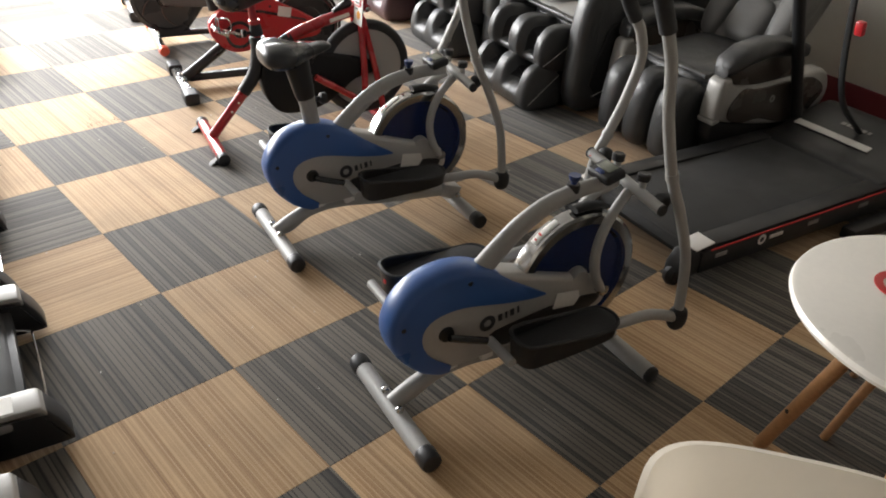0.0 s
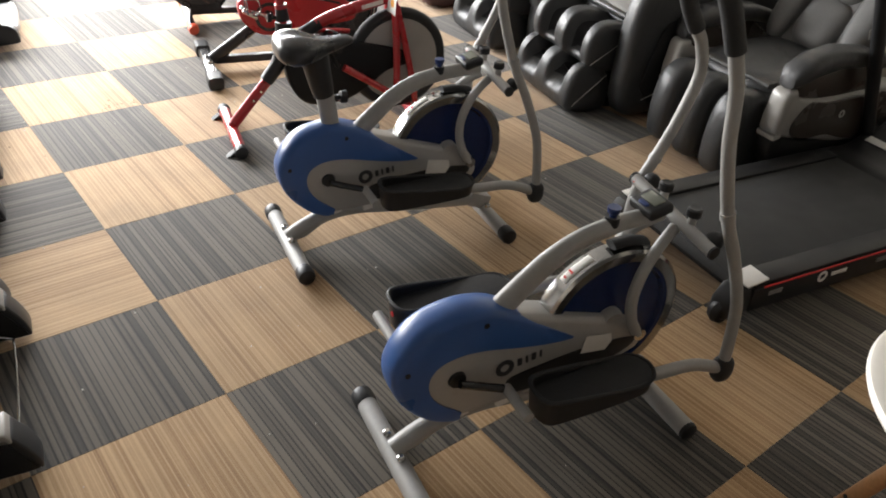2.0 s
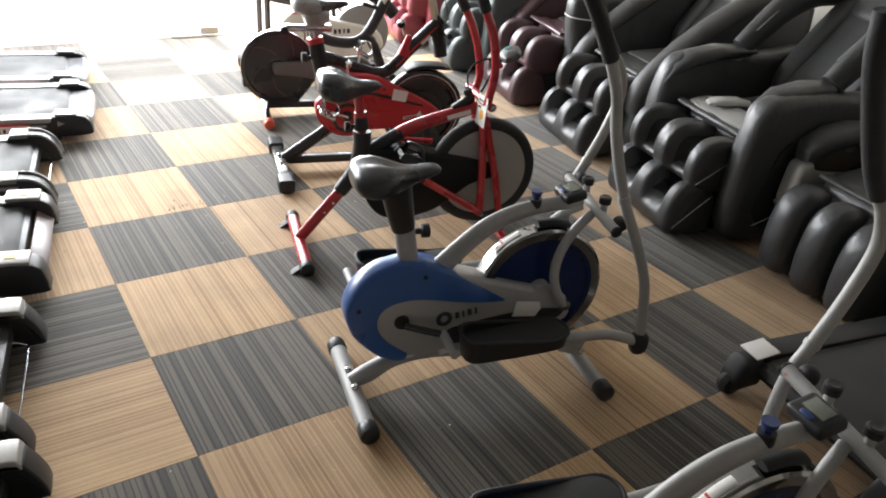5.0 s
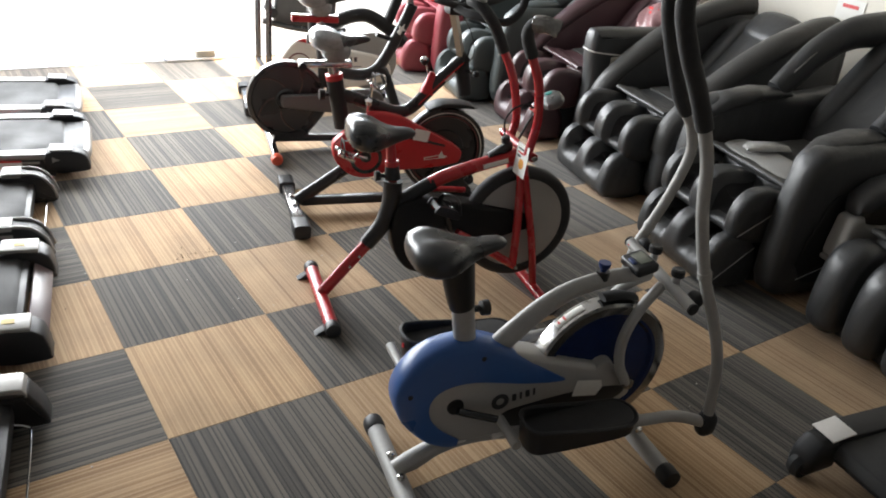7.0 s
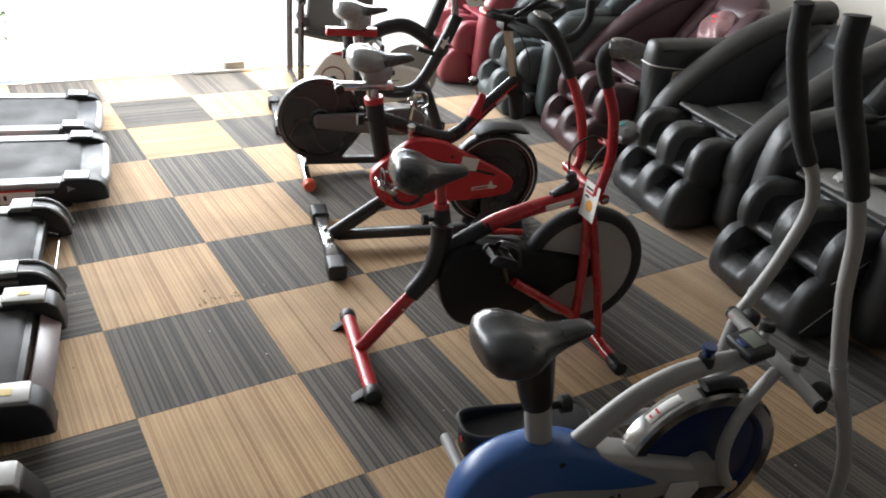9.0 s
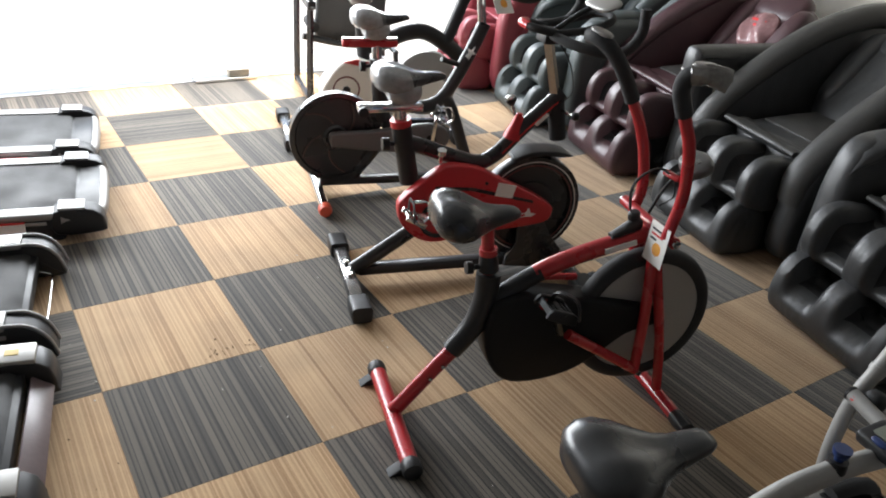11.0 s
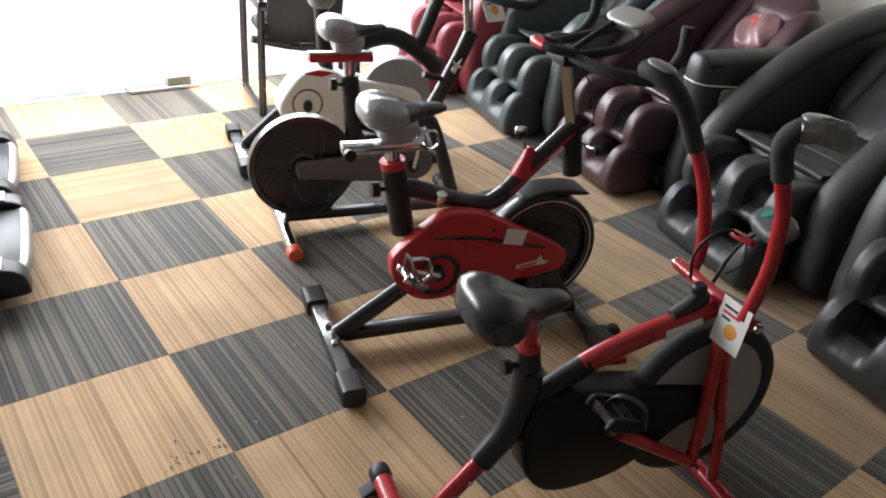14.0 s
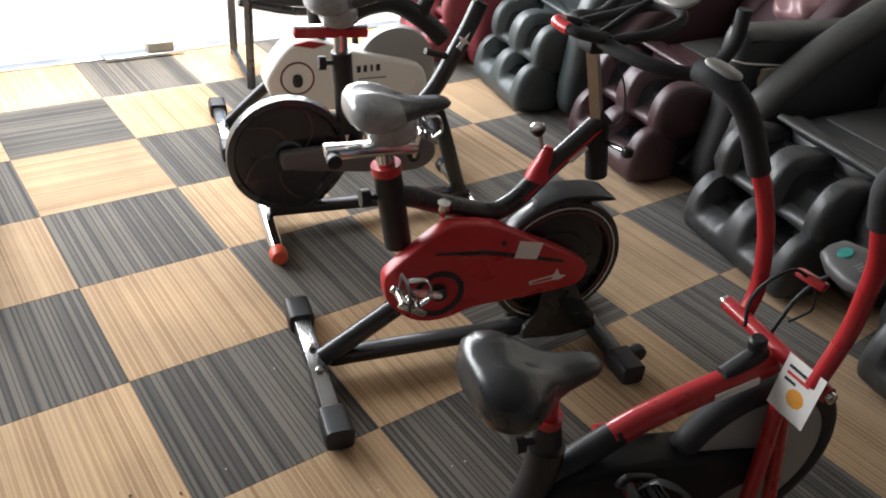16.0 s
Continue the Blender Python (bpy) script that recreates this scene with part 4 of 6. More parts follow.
def air_bike(m):
    th = thing("air_bike", "red steel air bike with a fan wheel and black saddle", "exercise bike", m)
    foot_bar(th, 0.0, 0.235, 0.026, RED, cap=0.03, cap_r=1.12)
    for s in (1, -1):
        part("leveller", slab([(-0.062, 0.0), (0.01, 0.0), (0.02, 0.035), (-0.012, 0.036)], s * 0.20 - 0.018, s * 0.20 + 0.018, 0.004, 1), RUBBER, th)
    foot_bar(th, 0.865, 0.235, 0.022, RED, cap=0.06)
    part("rear_tube", tube([(0.0, 0, 0.045), (0.10, 0, 0.165), (0.215, 0, 0.300)], 0.024, 14, 3, flat=0.8), RED, th)
    for x, z in ((0.10, 0.165), (0.135, 0.205)):
        part("bolt", lathe([(0, 0), (0.006, 0), (0.006, 0.006), (0, 0.006)], pose(x, -0.02, z, 90), 8), CHROME, th)
    part("rear_sleeve", tube([(0.165, 0, 0.245), (0.225, 0, 0.330), (0.25, 0, 0.42), (0.252, 0, 0.50)], (0.031, 0.036), 14, 5), BLACKPL, th, "black plastic frame sleeve")
    part("seat_post", rod((0.252, 0, 0.48), (0.232, 0, 0.655), 0.018), RED, th, "red seat post")
    part("post_ring", tube([(0.2445, 0, 0.560), (0.2425, 0, 0.578)], 0.0255, 16, 1), RED, th, "red collar ring")
    part("post_collar", tube([(0.250, 0, 0.51), (0.244, 0, 0.565)], (0.030, 0.024), 14, 1), BLACKPL, th)
    part("post_knob", lathe([(0, 0), (0.008, 0), (0.008, 0.02), (0.018, 0.024), (0.018, 0.042), (0, 0.045)], pose(0.225, 0, 0.52, 0, -90, 0), 12), BLACKPL, th)
    part("top_sleeve", tube([(0.27, 0, 0.405), (0.34, 0, 0.450), (0.41, 0, 0.488)], 0.027, 14, 3), BLACKPL, th)
    part("top_tube", tube([(0.395, 0, 0.482), (0.45, 0, 0.508), (0.54, 0, 0.538), (0.64, 0, 0.565), (0.735, 0, 0.590)], 0.026, 14, 5), RED, th)
    part("tube_label", box((0.10, 0.004, 0.018), (0.64, -0.027, 0.564), (0, -14, 0), 0.001), PAPER, th, "white frame label")
    guard = [(0.248, 0.30), (0.262, 0.40), (0.31, 0.43), (0.42, 0.43), (0.56, 0.405), (0.70, 0.375), (0.80, 0.345), (0.825, 0.314), (0.80, 0.285), (0.71, 0.262), (0.62, 0.192), (0.53, 0.143), (0.41, 0.125), (0.325, 0.142), (0.27, 0.21)]
    part("chain_guard", slab(guard, -0.048, 0.048, 0.016, 3), GUARDBLK, th, "black plastic chain guard")
    wh = part("fan_wheel", lathe([(0.0, -0.018), (0.192, -0.02), (0.192, 0.02), (0.0, 0.018)], side_axis(0.772, 0, 0.306), 56), GREYDISC, th, "grey fan wheel cover")
    part("tyre", lathe([(0.189, -0.022), (0.202, -0.027), (0.220, -0.026), (0.231, -0.017), (0.235, 0), (0.231, 0.017), (0.220, 0.026), (0.202, 0.027), (0.189, 0.022)], side_axis(0.772, 0, 0.306), 64, closed=True), RUBBER, wh, "black wheel rim")
    for s in (1, -1):
        part("fork", tube([(0.735, s * 0.045, 0.580), (0.748, s * 0.062, 0.33), (0.752, s * 0.066, 0.150)], 0.0165, 12, 4), RED, th)
        part("front_stay", tube([(0.745, s * 0.045, 0.56), (0.82, s * 0.058, 0.26), (0.862, s * 0.06, 0.04)], 0.0155, 12, 4), RED, th)
        part("chain_stay", tube([(0.50, s * 0.062, 0.302), (0.63, s * 0.068, 0.222), (0.756, s * 0.068, 0.142)], 0.0165, 12, 3), RED, th)
        if s > 0:
            part("upper_stay", rod((0.40, s * 0.056, 0.44), (0.56, s * 0.056, 0.425), 0.011), RED, th)
        part("fork_bolt", lathe([(0, 0), (0.008, 0), (0.008, 0.008), (0, 0.008)], pose(0.756, s * 0.085, 0.142, -90 * s), 8), CHROME, th)
        dx, dz = (-0.047, 0.122) if s < 0 else (0.047, -0.122)
        part("crank_arm", tube([(0.475, s * 0.055, 0.305), (0.475 + dx, s * 0.085, 0.305 + dz)], 0.010, 8, 1, flat=1.6), FRAMEBLK, th)
        toothed_pedal(th, 0.462 + dx, s * 0.122, 0.315 + dz, 20)
        part("pedal_strap", tube([(0.475 + dx - 0.03, s * 0.10, 0.315 + dz), (0.475 + dx - 0.02, s * 0.13, 0.375 + dz), (0.475 + dx + 0.02, s * 0.17, 0.365 + dz), (0.475 + dx + 0.03, s * 0.18, 0.31 + dz)], 0.004, 6, 4, flat=3), BLACKPL, th)
        part("pedal_cap", puff((0.03, 0.02, 0.03), (0.475 + dx - 0.035, s * 0.092, 0.315 + dz)), RED, th)
        if s < 0:
            arm = [(0.722, -0.11, 0.63), (0.738, -0.115, 0.75), (0.728, -0.12, 0.84), (0.708, -0.127, 0.915), (0.668, -0.13, 1.0)]
            grip = [(0.672, -0.13, 0.992), (0.642, -0.135, 1.065), (0.65, -0.155, 1.105), (0.68, -0.18, 1.110), (0.718, -0.207, 1.098)]
        else:
            arm = [(0.748, 0.11, 0.622), (0.766, 0.12, 0.69), (0.75, 0.13, 0.795), (0.722, 0.14, 0.88), (0.69, 0.15, 0.945)]
            grip = [(0.693, 0.15, 0.938), (0.652, 0.16, 1.02), (0.612, 0.172, 1.075), (0.585, 0.205, 1.10), (0.578, 0.25, 1.10)]
        part("handle_arm", tube(arm, 0.0165, 12, 6), RED, th, "bent red handle arm")
        g = part("foam_grip", tube(grip, 0.022, 12, 6), FOAM, th, "black foam grip")
        if s < 0:
            bm = tube(grip[2:], 0.0275, 16, 8)
            for v in bm.verts:
                v.co += 0.0025 * Vector((math.sin(190 * v.co.z + 90 * v.co.y), math.sin(150 * v.co.x), math.sin(170 * v.co.y + 60 * v.co.x)))
            part("grip_film", bm, WRAPPALE, g, "crumpled pale film round the grip")
        part("pulse_plate", puff((0.062, 0.05, 0.016), (0.67, -0.17, 1.128), (0, 0, -35), p=2.4) if s < 0 else puff((0.04, 0.075, 0.016), (0.59, 0.205, 1.118), (10, 0, 20), p=2.4), SHELLGREY, g, "grey oval pulse plate")
    part("cross_bar", rod((0.735, -0.135, 0.625), (0.735, 0.15, 0.625), 0.017, 14), RED, th)
    for s in (1, -1):
        part("bar_end", lathe([(0, 0), (0.012, 0), (0.012, 0.012), (0, 0.014)], pose(0.735, 0.008 + s * 0.142, 0.625, -90 * s), 10), CHROME, th)
    part("tension_base", loft([(0.615, 0, 0.588, 0.016, 0.006), (0.650, 0, 0.604, 0.019, 0.014), (0.683, 0, 0.620, 0.018, 0.024), (0.705, 0, 0.622, 0.013, 0.016)], 14), BLACKPL, th)
    part("tension_knob", lathe([(0, 0), (0.018, 0), (0.018, 0.018), (0.013, 0.024), (0, 0.024)], pose(0.680, 0, 0.640, 0, -12, 0), 16), BLACKPL, th)
    part("brake_cable", tube([(0.70, 0.06, 0.64), (0.695, 0.065, 0.70), (0.72, 0.062, 0.745), (0.77, 0.058, 0.765), (0.805, 0.045, 0.748)], 0.004, 8, 6), RUBBER, th)
    part("loose_cable", tube([(0.807, 0.03, 0.745), (0.806, 0.015, 0.70), (0.795, 0.02, 0.68), (0.775, 0.03, 0.66)], 0.0025, 6, 6), RUBBER, th)
    part("cable_clip", box((0.024, 0.065, 0.020), (0.807, 0.042, 0.748), (0, 15, 10), 0.006), RED, th, "red plastic cable clip")
    part("console_stem", tube([(0.745, 0.035, 0.63), (0.78, 0.04, 0.70), (0.807, 0.03, 0.75), (0.83, 0.01, 0.785)], 0.005, 8, 4), RUBBER, th, "thin black console stem")
    cm = pose(0.842, 0.0, 0.80, 0, -28, -12)
    pod = part("console", loft([(-0.068, 0, 0, 0.012, 0.008), (-0.058, 0, 0, 0.030, 0.016), (-0.02, 0, 0, 0.043, 0.022), (0.03, 0, 0, 0.042, 0.022), (0.060, 0, 0, 0.030, 0.016), (0.068, 0, 0, 0.014, 0.008)], 22, 2.6, m=cm @ pose(0, 0, 0, 0, 0, -90)), BUMPERGREY, th, "dark grey oval console")
    part("console_button", lathe([(0, 0), (0.015, 0), (0.013, 0.004), (0, 0.005)], cm @ pose(0, 0.018, 0.0205), 18), TEAL, pod, "teal round button")
    for k in range(3):
        part("text_bar", slab([(-0.008, 0.0), (0.008, 0.0), (0.008, 0.002), (-0.008, 0.002)], -0.0015, 0.0015, 0, 1, m=cm @ pose(0.0, -0.022 - 0.008 * k, 0.0205)), SHELLGREY, pod, "pale bar of print")
    saddle(th, 0.198, 0.692, 5, 0.248, 0.20, tall=1.5)
    hang_card(th, pose(0.712, -0.092, 0.662, -4, 0, -86), 0.086, 0.120)
    return th


air_bike(pose(0.718, 2.483, 0, 0, 0, -15.5))


# ---- spinning bikes ----
def boxy_foot(th, x, half, plate=True, cap=BLACKPL, cap_label="black plastic foot cap"):
    bar = part("foot_bar", box((0.052, 2 * half - 0.08, 0.038), (x, 0, 0.036), bevel=0.008), FRAMEBLK, th)
    if plate:
        part("bar_plate", box((0.040, 2 * half - 0.16, 0.003), (x + 0.001, 0, 0.0565), bevel=0.001), DARKSTEEL, bar, "dark polished bar plate")
        part("bar_edge", box((0.004, 2 * half - 0.16, 0.004), (x - 0.022, 0, 0.0575), bevel=0.001), CHROME, bar, "bright steel edge")
    for s in (1, -1):
        part("foot_cap", loft([(-0.055, 0, 0.028, 0.034, 0.024), (-0.05, 0, 0.034, 0.038, 0.032), (0.045, 0, 0.034, 0.039, 0.033), (0.058, 0, 0.030, 0.034, 0.026)], 18, 5, m=pose(x, s * (half - 0.045), 0.003, 0, 0, 90)), cap, bar, cap_label)
    return bar


def spin_saddle(th, x, z, material):
    saddle(th, x, z, 0, 0.26, 0.18, material)
    # film on the tail; its pale colour also paints the reflected glare
    wrap = saddle_mesh(0.26, 0.18)
    bmesh.ops.bisect_plane(wrap, geom=wrap.verts[:] + wrap.edges[:] + wrap.faces[:], plane_co=(-0.005, 0, 0), plane_no=(1, 0, 0.35), clear_outer=True)
    wrap.transform(pose(x, 0, z, 0, 0, 0) @ Matrix.Diagonal((1.03, 1.03, 1.05, 1)))
    part("saddle_wrap", wrap, WRAPFILM, th, "plastic film round the saddle's tail, pale with painted glare", 60)
    part("saddle_tail", puff((0.13, 0.13, 0.10), (x - 0.02, 0, z - 0.05), p=2.3), WRAPFILM, th, "film-wrapped saddle underside")


def cage_pedal(th, x, y, z):
    bm = bmesh.new()
    box((0.085, 0.008, 0.02), (x, y - 0.035, z), (0, 30, 0), 0.002, bm=bm)
    box((0.085, 0.008, 0.02), (x, y + 0.035, z), (0, 30, 0), 0.002, bm=bm)
    box((0.018, 0.085, 0.018), (x, y, z), (0, 30, 0), 0.004, bm=bm)
    for dx in (-0.03, 0.03):
        box((0.01, 0.075, 0.012), (x + dx * 0.87, y, z - dx * 0.5), (0, 30, 0), 0.002, bm=bm)
    p = part("pedal", bm, CHROME, th, "polished metal cage pedal")
    part("toe_clip", tube([(x + 0.03, y, z - 0.02), (x + 0.06, y, z + 0.01), (x + 0.045, y, z + 0.06), (x - 0.005, y, z + 0.065)], 0.005, 8, 5, flat=2.2), CHROME, p)
    part("toe_strap", tube([(x - 0.01, y - 0.045, z), (x - 0.012, y - 0.03, z + 0.06), (x - 0.012, y + 0.03, z + 0.06), (x - 0.01, y + 0.045, z)], 0.003, 6, 4, flat=3), BLACKPL, p)


def racing_bar(th, x, z, ends):
    """Bull-horn handlebar with an inner aero loop, all black."""
    part("handlebar", tube([(x + 0.225, 0.24, z + 0.135), (x + 0.222, 0.24, z + 0.05), (x + 0.16, 0.235, z - 0.015), (x + 0.06, 0.20, z - 0.01), (x, 0.10, z), (x, -0.10, z), (x + 0.06, -0.20, z - 0.01), (x + 0.16, -0.235, z - 0.015), (x + 0.222, -0.24, z + 0.05), (x + 0.225, -0.24, z + 0.135)], 0.0175, 12, 6), FOAM, th, "black bull-horn handlebar")
    part("aero_loop", tube([(x, 0.075, z + 0.012), (x + 0.11, 0.085, z + 0.03), (x + 0.20, 0.065, z + 0.055), (x + 0.225, 0, z + 0.065), (x + 0.20, -0.065, z + 0.055), (x + 0.11, -0.085, z + 0.03), (x, -0.075, z + 0.012)], 0.014, 12, 6), FOAM, th, "black inner aero loop")
    part("rear_loop", tube([(x + 0.01, 0.06, z + 0.008), (x - 0.075, 0.055, z + 0.025), (x - 0.10, 0, z + 0.03), (x - 0.075, -0.055, z + 0.025), (x + 0.01, -0.06, z + 0.008)], 0.014, 12, 6), FOAM, th, "rear grip loop")
    if ends is not FOAM:
        part("loop_sleeve", tube([(x - 0.070, 0.056, z + 0.025), (x - 0.098, 0.03, z + 0.030), (x - 0.101, 0, z + 0.030), (x - 0.095, -0.032, z + 0.029)], 0.0155, 12, 5), ends, th, "red sleeve on the grip loop")
    part("bar_clamp", box((0.07, 0.09, 0.05), (x, 0, z - 0.01), bevel=0.012), BLACKPL, th)


def spin_bike_red(m):
    th = thing("spin_bike", "black spinning bike with a red chain cover and silver saddle", "exercise bike", m, "spinning bikes")
    boxy_foot(th, 0.0, 0.29)
    boxy_foot(th, 0.895, 0.27, False)
    for s in (1, -1):
        part("transport_wheel", lathe([(0, -0.014), (0.026, -0.014), (0.03, 0), (0.026, 0.014), (0, 0.014)], side_axis(0.95, s * 0.2, 0.05), 16), RUBBER, th)
        part("foot_bolt", lathe([(0, 0), (0.012, 0), (0.012, 0.01), (0.006, 0.016), (0, 0.016)], pose(0.0, s * 0.05, 0.057), 10), CHROME, th)
    part("base_beam", box((0.84, 0.05, 0.042), (0.455, 0, 0.058), bevel=0.01), FRAMEBLK, th, "black base beam")
    part("rear_strut", tube([(0.02, 0, 0.06), (0.30, 0, 0.255), (0.36, 0, 0.31)], 0.030, 12, 2, flat=0.9), FRAMEBLK, th)
    part("front_strut", slab([(0.62, 0.06), (0.88, 0.06), (0.80, 0.19), (0.72, 0.32), (0.66, 0.31), (0.66, 0.16)], -0.065, -0.045, 0.004, 2), FRAMEBLK, th)
    part("front_strut", slab([(0.62, 0.06), (0.88, 0.06), (0.80, 0.19), (0.72, 0.32), (0.66, 0.31), (0.66, 0.16)], 0.045, 0.065, 0.004, 2), FRAMEBLK, th)
    wh = part("flywheel", lathe([(0, -0.02), (0.10, -0.02), (0.105, -0.012), (0.165, -0.012), (0.17, -0.028), (0.208, -0.028), (0.212, -0.02), (0.212, 0.02), (0.208, 0.028), (0.17, 0.028), (0.165, 0.012), (0.105, 0.012), (0.10, 0.02), (0, 0.02)], side_axis(0.715, 0, 0.30), 64), FRAMEBLK, th, "black steel flywheel")
    for s in (1, -1):
        for r, mt, lb in ((0.190, WHITETRIM, "white pinstripe ring"), (0.175, MAROONINK, "dull red pinstripe ring")):
            part("pinstripe", lathe([(r - 0.002, 0), (r + 0.002, 0), (r + 0.002, 0.0012), (r - 0.002, 0.0012)], pose(0.715, s * 0.0285, 0.30, -90 * s), 64, closed=True), mt, wh, lb)
    cover = [(0.168, 0.318), (0.166, 0.362), (0.192, 0.395), (0.306, 0.490), (0.371, 0.507), (0.476, 0.490), (0.572, 0.440), (0.693, 0.382), (0.780, 0.326), (0.790, 0.296), (0.776, 0.260), (0.728, 0.246), (0.608, 0.232), (0.441, 0.224), (0.37, 0.200), (0.300, 0.196), (0.245, 0.215), (0.200, 0.255), (0.178, 0.285)]
    cv = part("chain_cover", slab(cover, -0.078, -0.030, 0.010, 2), REDPL, th, "glossy red plastic chain cover", 28)
    # black strip that paints the shade along the cover's crease
    part("crease_shade", slab([(0.30, 0.428), (0.45, 0.418), (0.70, 0.352), (0.70, 0.340), (0.45, 0.402), (0.30, 0.420)], -0.0792, -0.0760, 0.001, 1), FRAMEBLK, cv, "dark strip painting the shade of a moulded crease")
    part("crank_ring", lathe([(0.058, 0), (0.075, 0), (0.075, 0.003), (0.058, 0.003)], pose(0.322, -0.0775, 0.292, 90), 32, closed=True), FRAMEBLK, cv, "black ring round the crank")
    part("cover_sticker", slab([(0.548, 0.434), (0.622, 0.418), (0.610, 0.366), (0.538, 0.380)], -0.0802, -0.0785, 0, 1), PAPER, cv, "white paper sticker")
    part("cover_badge", slab([(0.60, 0.290), (0.675, 0.302), (0.685, 0.322), (0.696, 0.300), (0.718, 0.294), (0.698, 0.283), (0.676, 0.284), (0.602, 0.277)], -0.0802, -0.0785, 0, 1), WHITETRIM, cv, "pale star badge")
    part("badge_inlay", slab([(0.608, 0.287), (0.672, 0.297), (0.672, 0.288), (0.608, 0.281)], -0.0812, -0.0800, 0, 1), REDPL, cv)
    part("cover_screw", lathe([(0, 0), (0.007, 0), (0.007, 0.003), (0, 0.003)], pose(0.50, -0.078, 0.433, 90), 10), BLACKPL, cv)
    part("crank_hub", lathe([(0, -0.10), (0.022, -0.10), (0.026, -0.085), (0.026, 0.085), (0.022, 0.10), (0, 0.10)], side_axis(0.318, 0, 0.302), 16), FRAMEBLK, th)
    for s, dx, dz in ((-1, -0.113, 0.040), (1, 0.113, -0.040)):
        part("crank_arm", tube([(0.318, s * 0.100, 0.302), (0.318 + dx, s * 0.108, 0.302 + dz)], 0.011, 8, 1), CHROME, th)
        cage_pedal(th, 0.318 + dx, s * 0.158, 0.305 + dz)
    # frame: seat tube, V beam, head tube
    part("v_beam", tube([(0.20, 0, 0.575), (0.27, 0, 0.555), (0.38, 0, 0.515), (0.48, 0, 0.488), (0.55, 0, 0.515), (0.64, 0, 0.61), (0.79, 0, 0.755)], 0.030, 14, 5, flat=0.85), FRAMEBLK, th, "black V-shaped frame beam")
    part("beam_stripe", tube([(0.57, -0.027, 0.53), (0.66, -0.027, 0.625), (0.77, -0.027, 0.73)], 0.003, 6, 3), REDINK, th, "red stripe on the beam")
    part("beam_label", box((0.06, 0.003, 0.014), (0.71, -0.0295, 0.66), (0, -43, 0), 0.001), WHITETRIM, th, "white beam label")
    part("seat_sleeve", tube([(0.222, 0, 0.42), (0.178, 0, 0.645)], 0.037, 16, 1), BLACKPL, th, "black seat post sleeve")
    part("sleeve_ring", tube([(0.179, 0, 0.640), (0.174, 0, 0.664)], 0.039, 16, 1), REDPL, th, "red collar ring")
    part("seat_post", tube([(0.176, 0, 0.65), (0.168, 0, 0.70)], 0.024, 14, 1), CHROME, th)
    part("post_knob", lathe([(0, 0), (0.008, 0), (0.008, 0.03), (0.024, 0.034), (0.024, 0.058), (0, 0.062)], pose(0.17, 0, 0.57, 0, -90, 0), 14), BLACKPL, th)
    part("frame_knob", lathe([(0, 0), (0.008, 0), (0.010, 0.03), (0.020, 0.036), (0.018, 0.055), (0, 0.06)], pose(0.33, -0.02, 0.50, 12, 0, 0), 12), CHROME, th, "small chrome knob")
    part("seat_slider", box((0.235, 0.045, 0.03), (0.135, 0, 0.708), bevel=0.006), CHROME, th, "polished seat slider")
    part("slider_knob", lathe([(0, 0), (0.008, 0), (0.008, 0.02), (0.018, 0.024), (0.018, 0.04), (0, 0.044)], pose(0.03, -0.02, 0.708, 90), 12), BLACKPL, th)
    spin_saddle(th, 0.20, 0.818, SADDLEGREY)
    part("head_sleeve", tube([(0.80, 0, 0.575), (0.768, 0, 0.735)], 0.033, 14, 1, flat=0.9), BLACKPL, th, "black head tube sleeve")
    part("handle_post", tube([(0.768, 0, 0.73), (0.70, 0, 0.965)], 0.020, 4, 1), BROWNSTEEL, th, "bare steel handlebar post")
    part("post_lever", rod((0.785, -0.02, 0.69), (0.80, -0.11, 0.70), 0.007), CHROME, th)
    part("lever_knob", puff((0.03, 0.03, 0.03), (0.80, -0.115, 0.70)), BLACKPL, th)
    fender = [(0.715 + r * math.cos(radians(a)), 0.30 + r * math.sin(radians(a))) for r, a in ((0.220, 114), (0.220, 98), (0.222, 82), (0.232, 68), (0.252, 58), (0.258, 59), (0.250, 70), (0.240, 84), (0.240, 98), (0.236, 114))]
    part("fender", slab(fender, -0.052, 0.052, 0.006, 2), BLACKPL, th, "black wheel guard")
    part("brake_clamp", loft([(-0.055, 0, 0, 0.030, 0.034), (-0.035, 0, 0, 0.030, 0.032), (0.0, 0, 0, 0.021, 0.022), (0.035, 0, 0, 0.016, 0.016), (0.046, 0, 0, 0.010, 0.010)], 16, m=pose(0.622, 0, 0.632, 0, -76, 0)), REDPL, th, "red cone-shaped brake clamp")
    part("brake_rod", rod((0.611, 0, 0.672), (0.594, 0, 0.722), 0.006), CHROME, th)
    knob = part("brake_knob", lathe([(0, -0.004), (0.012, -0.004), (0.020, 0.008), (0.022, 0.016), (0.020, 0.020), (0, 0.020)], pose(0.592, 0, 0.716, 0, -14, 0), 18), BLACKPL, th, "black resistance knob")
    part("knob_top", lathe([(0.0, 0.0205), (0.0185, 0.0205), (0.018, 0.026), (0.012, 0.030), (0, 0.031)], pose(0.592, 0, 0.716, 0, -14, 0), 18), CHROME, knob, "bright knob top")
    racing_bar(th, 0.705, 0.975, REDPL)
    part("console_stem", tube([(0.72, 0, 0.98), (0.80, 0, 1.035), (0.87, 0, 1.075)], 0.010, 10, 3), BLACKPL, th)
    part("console", puff((0.085, 0.17, 0.024), (0.885, -0.025, 1.085), (0, -24, 6), p=3.0), BEIGETRIM, th, "pale grey oval console")
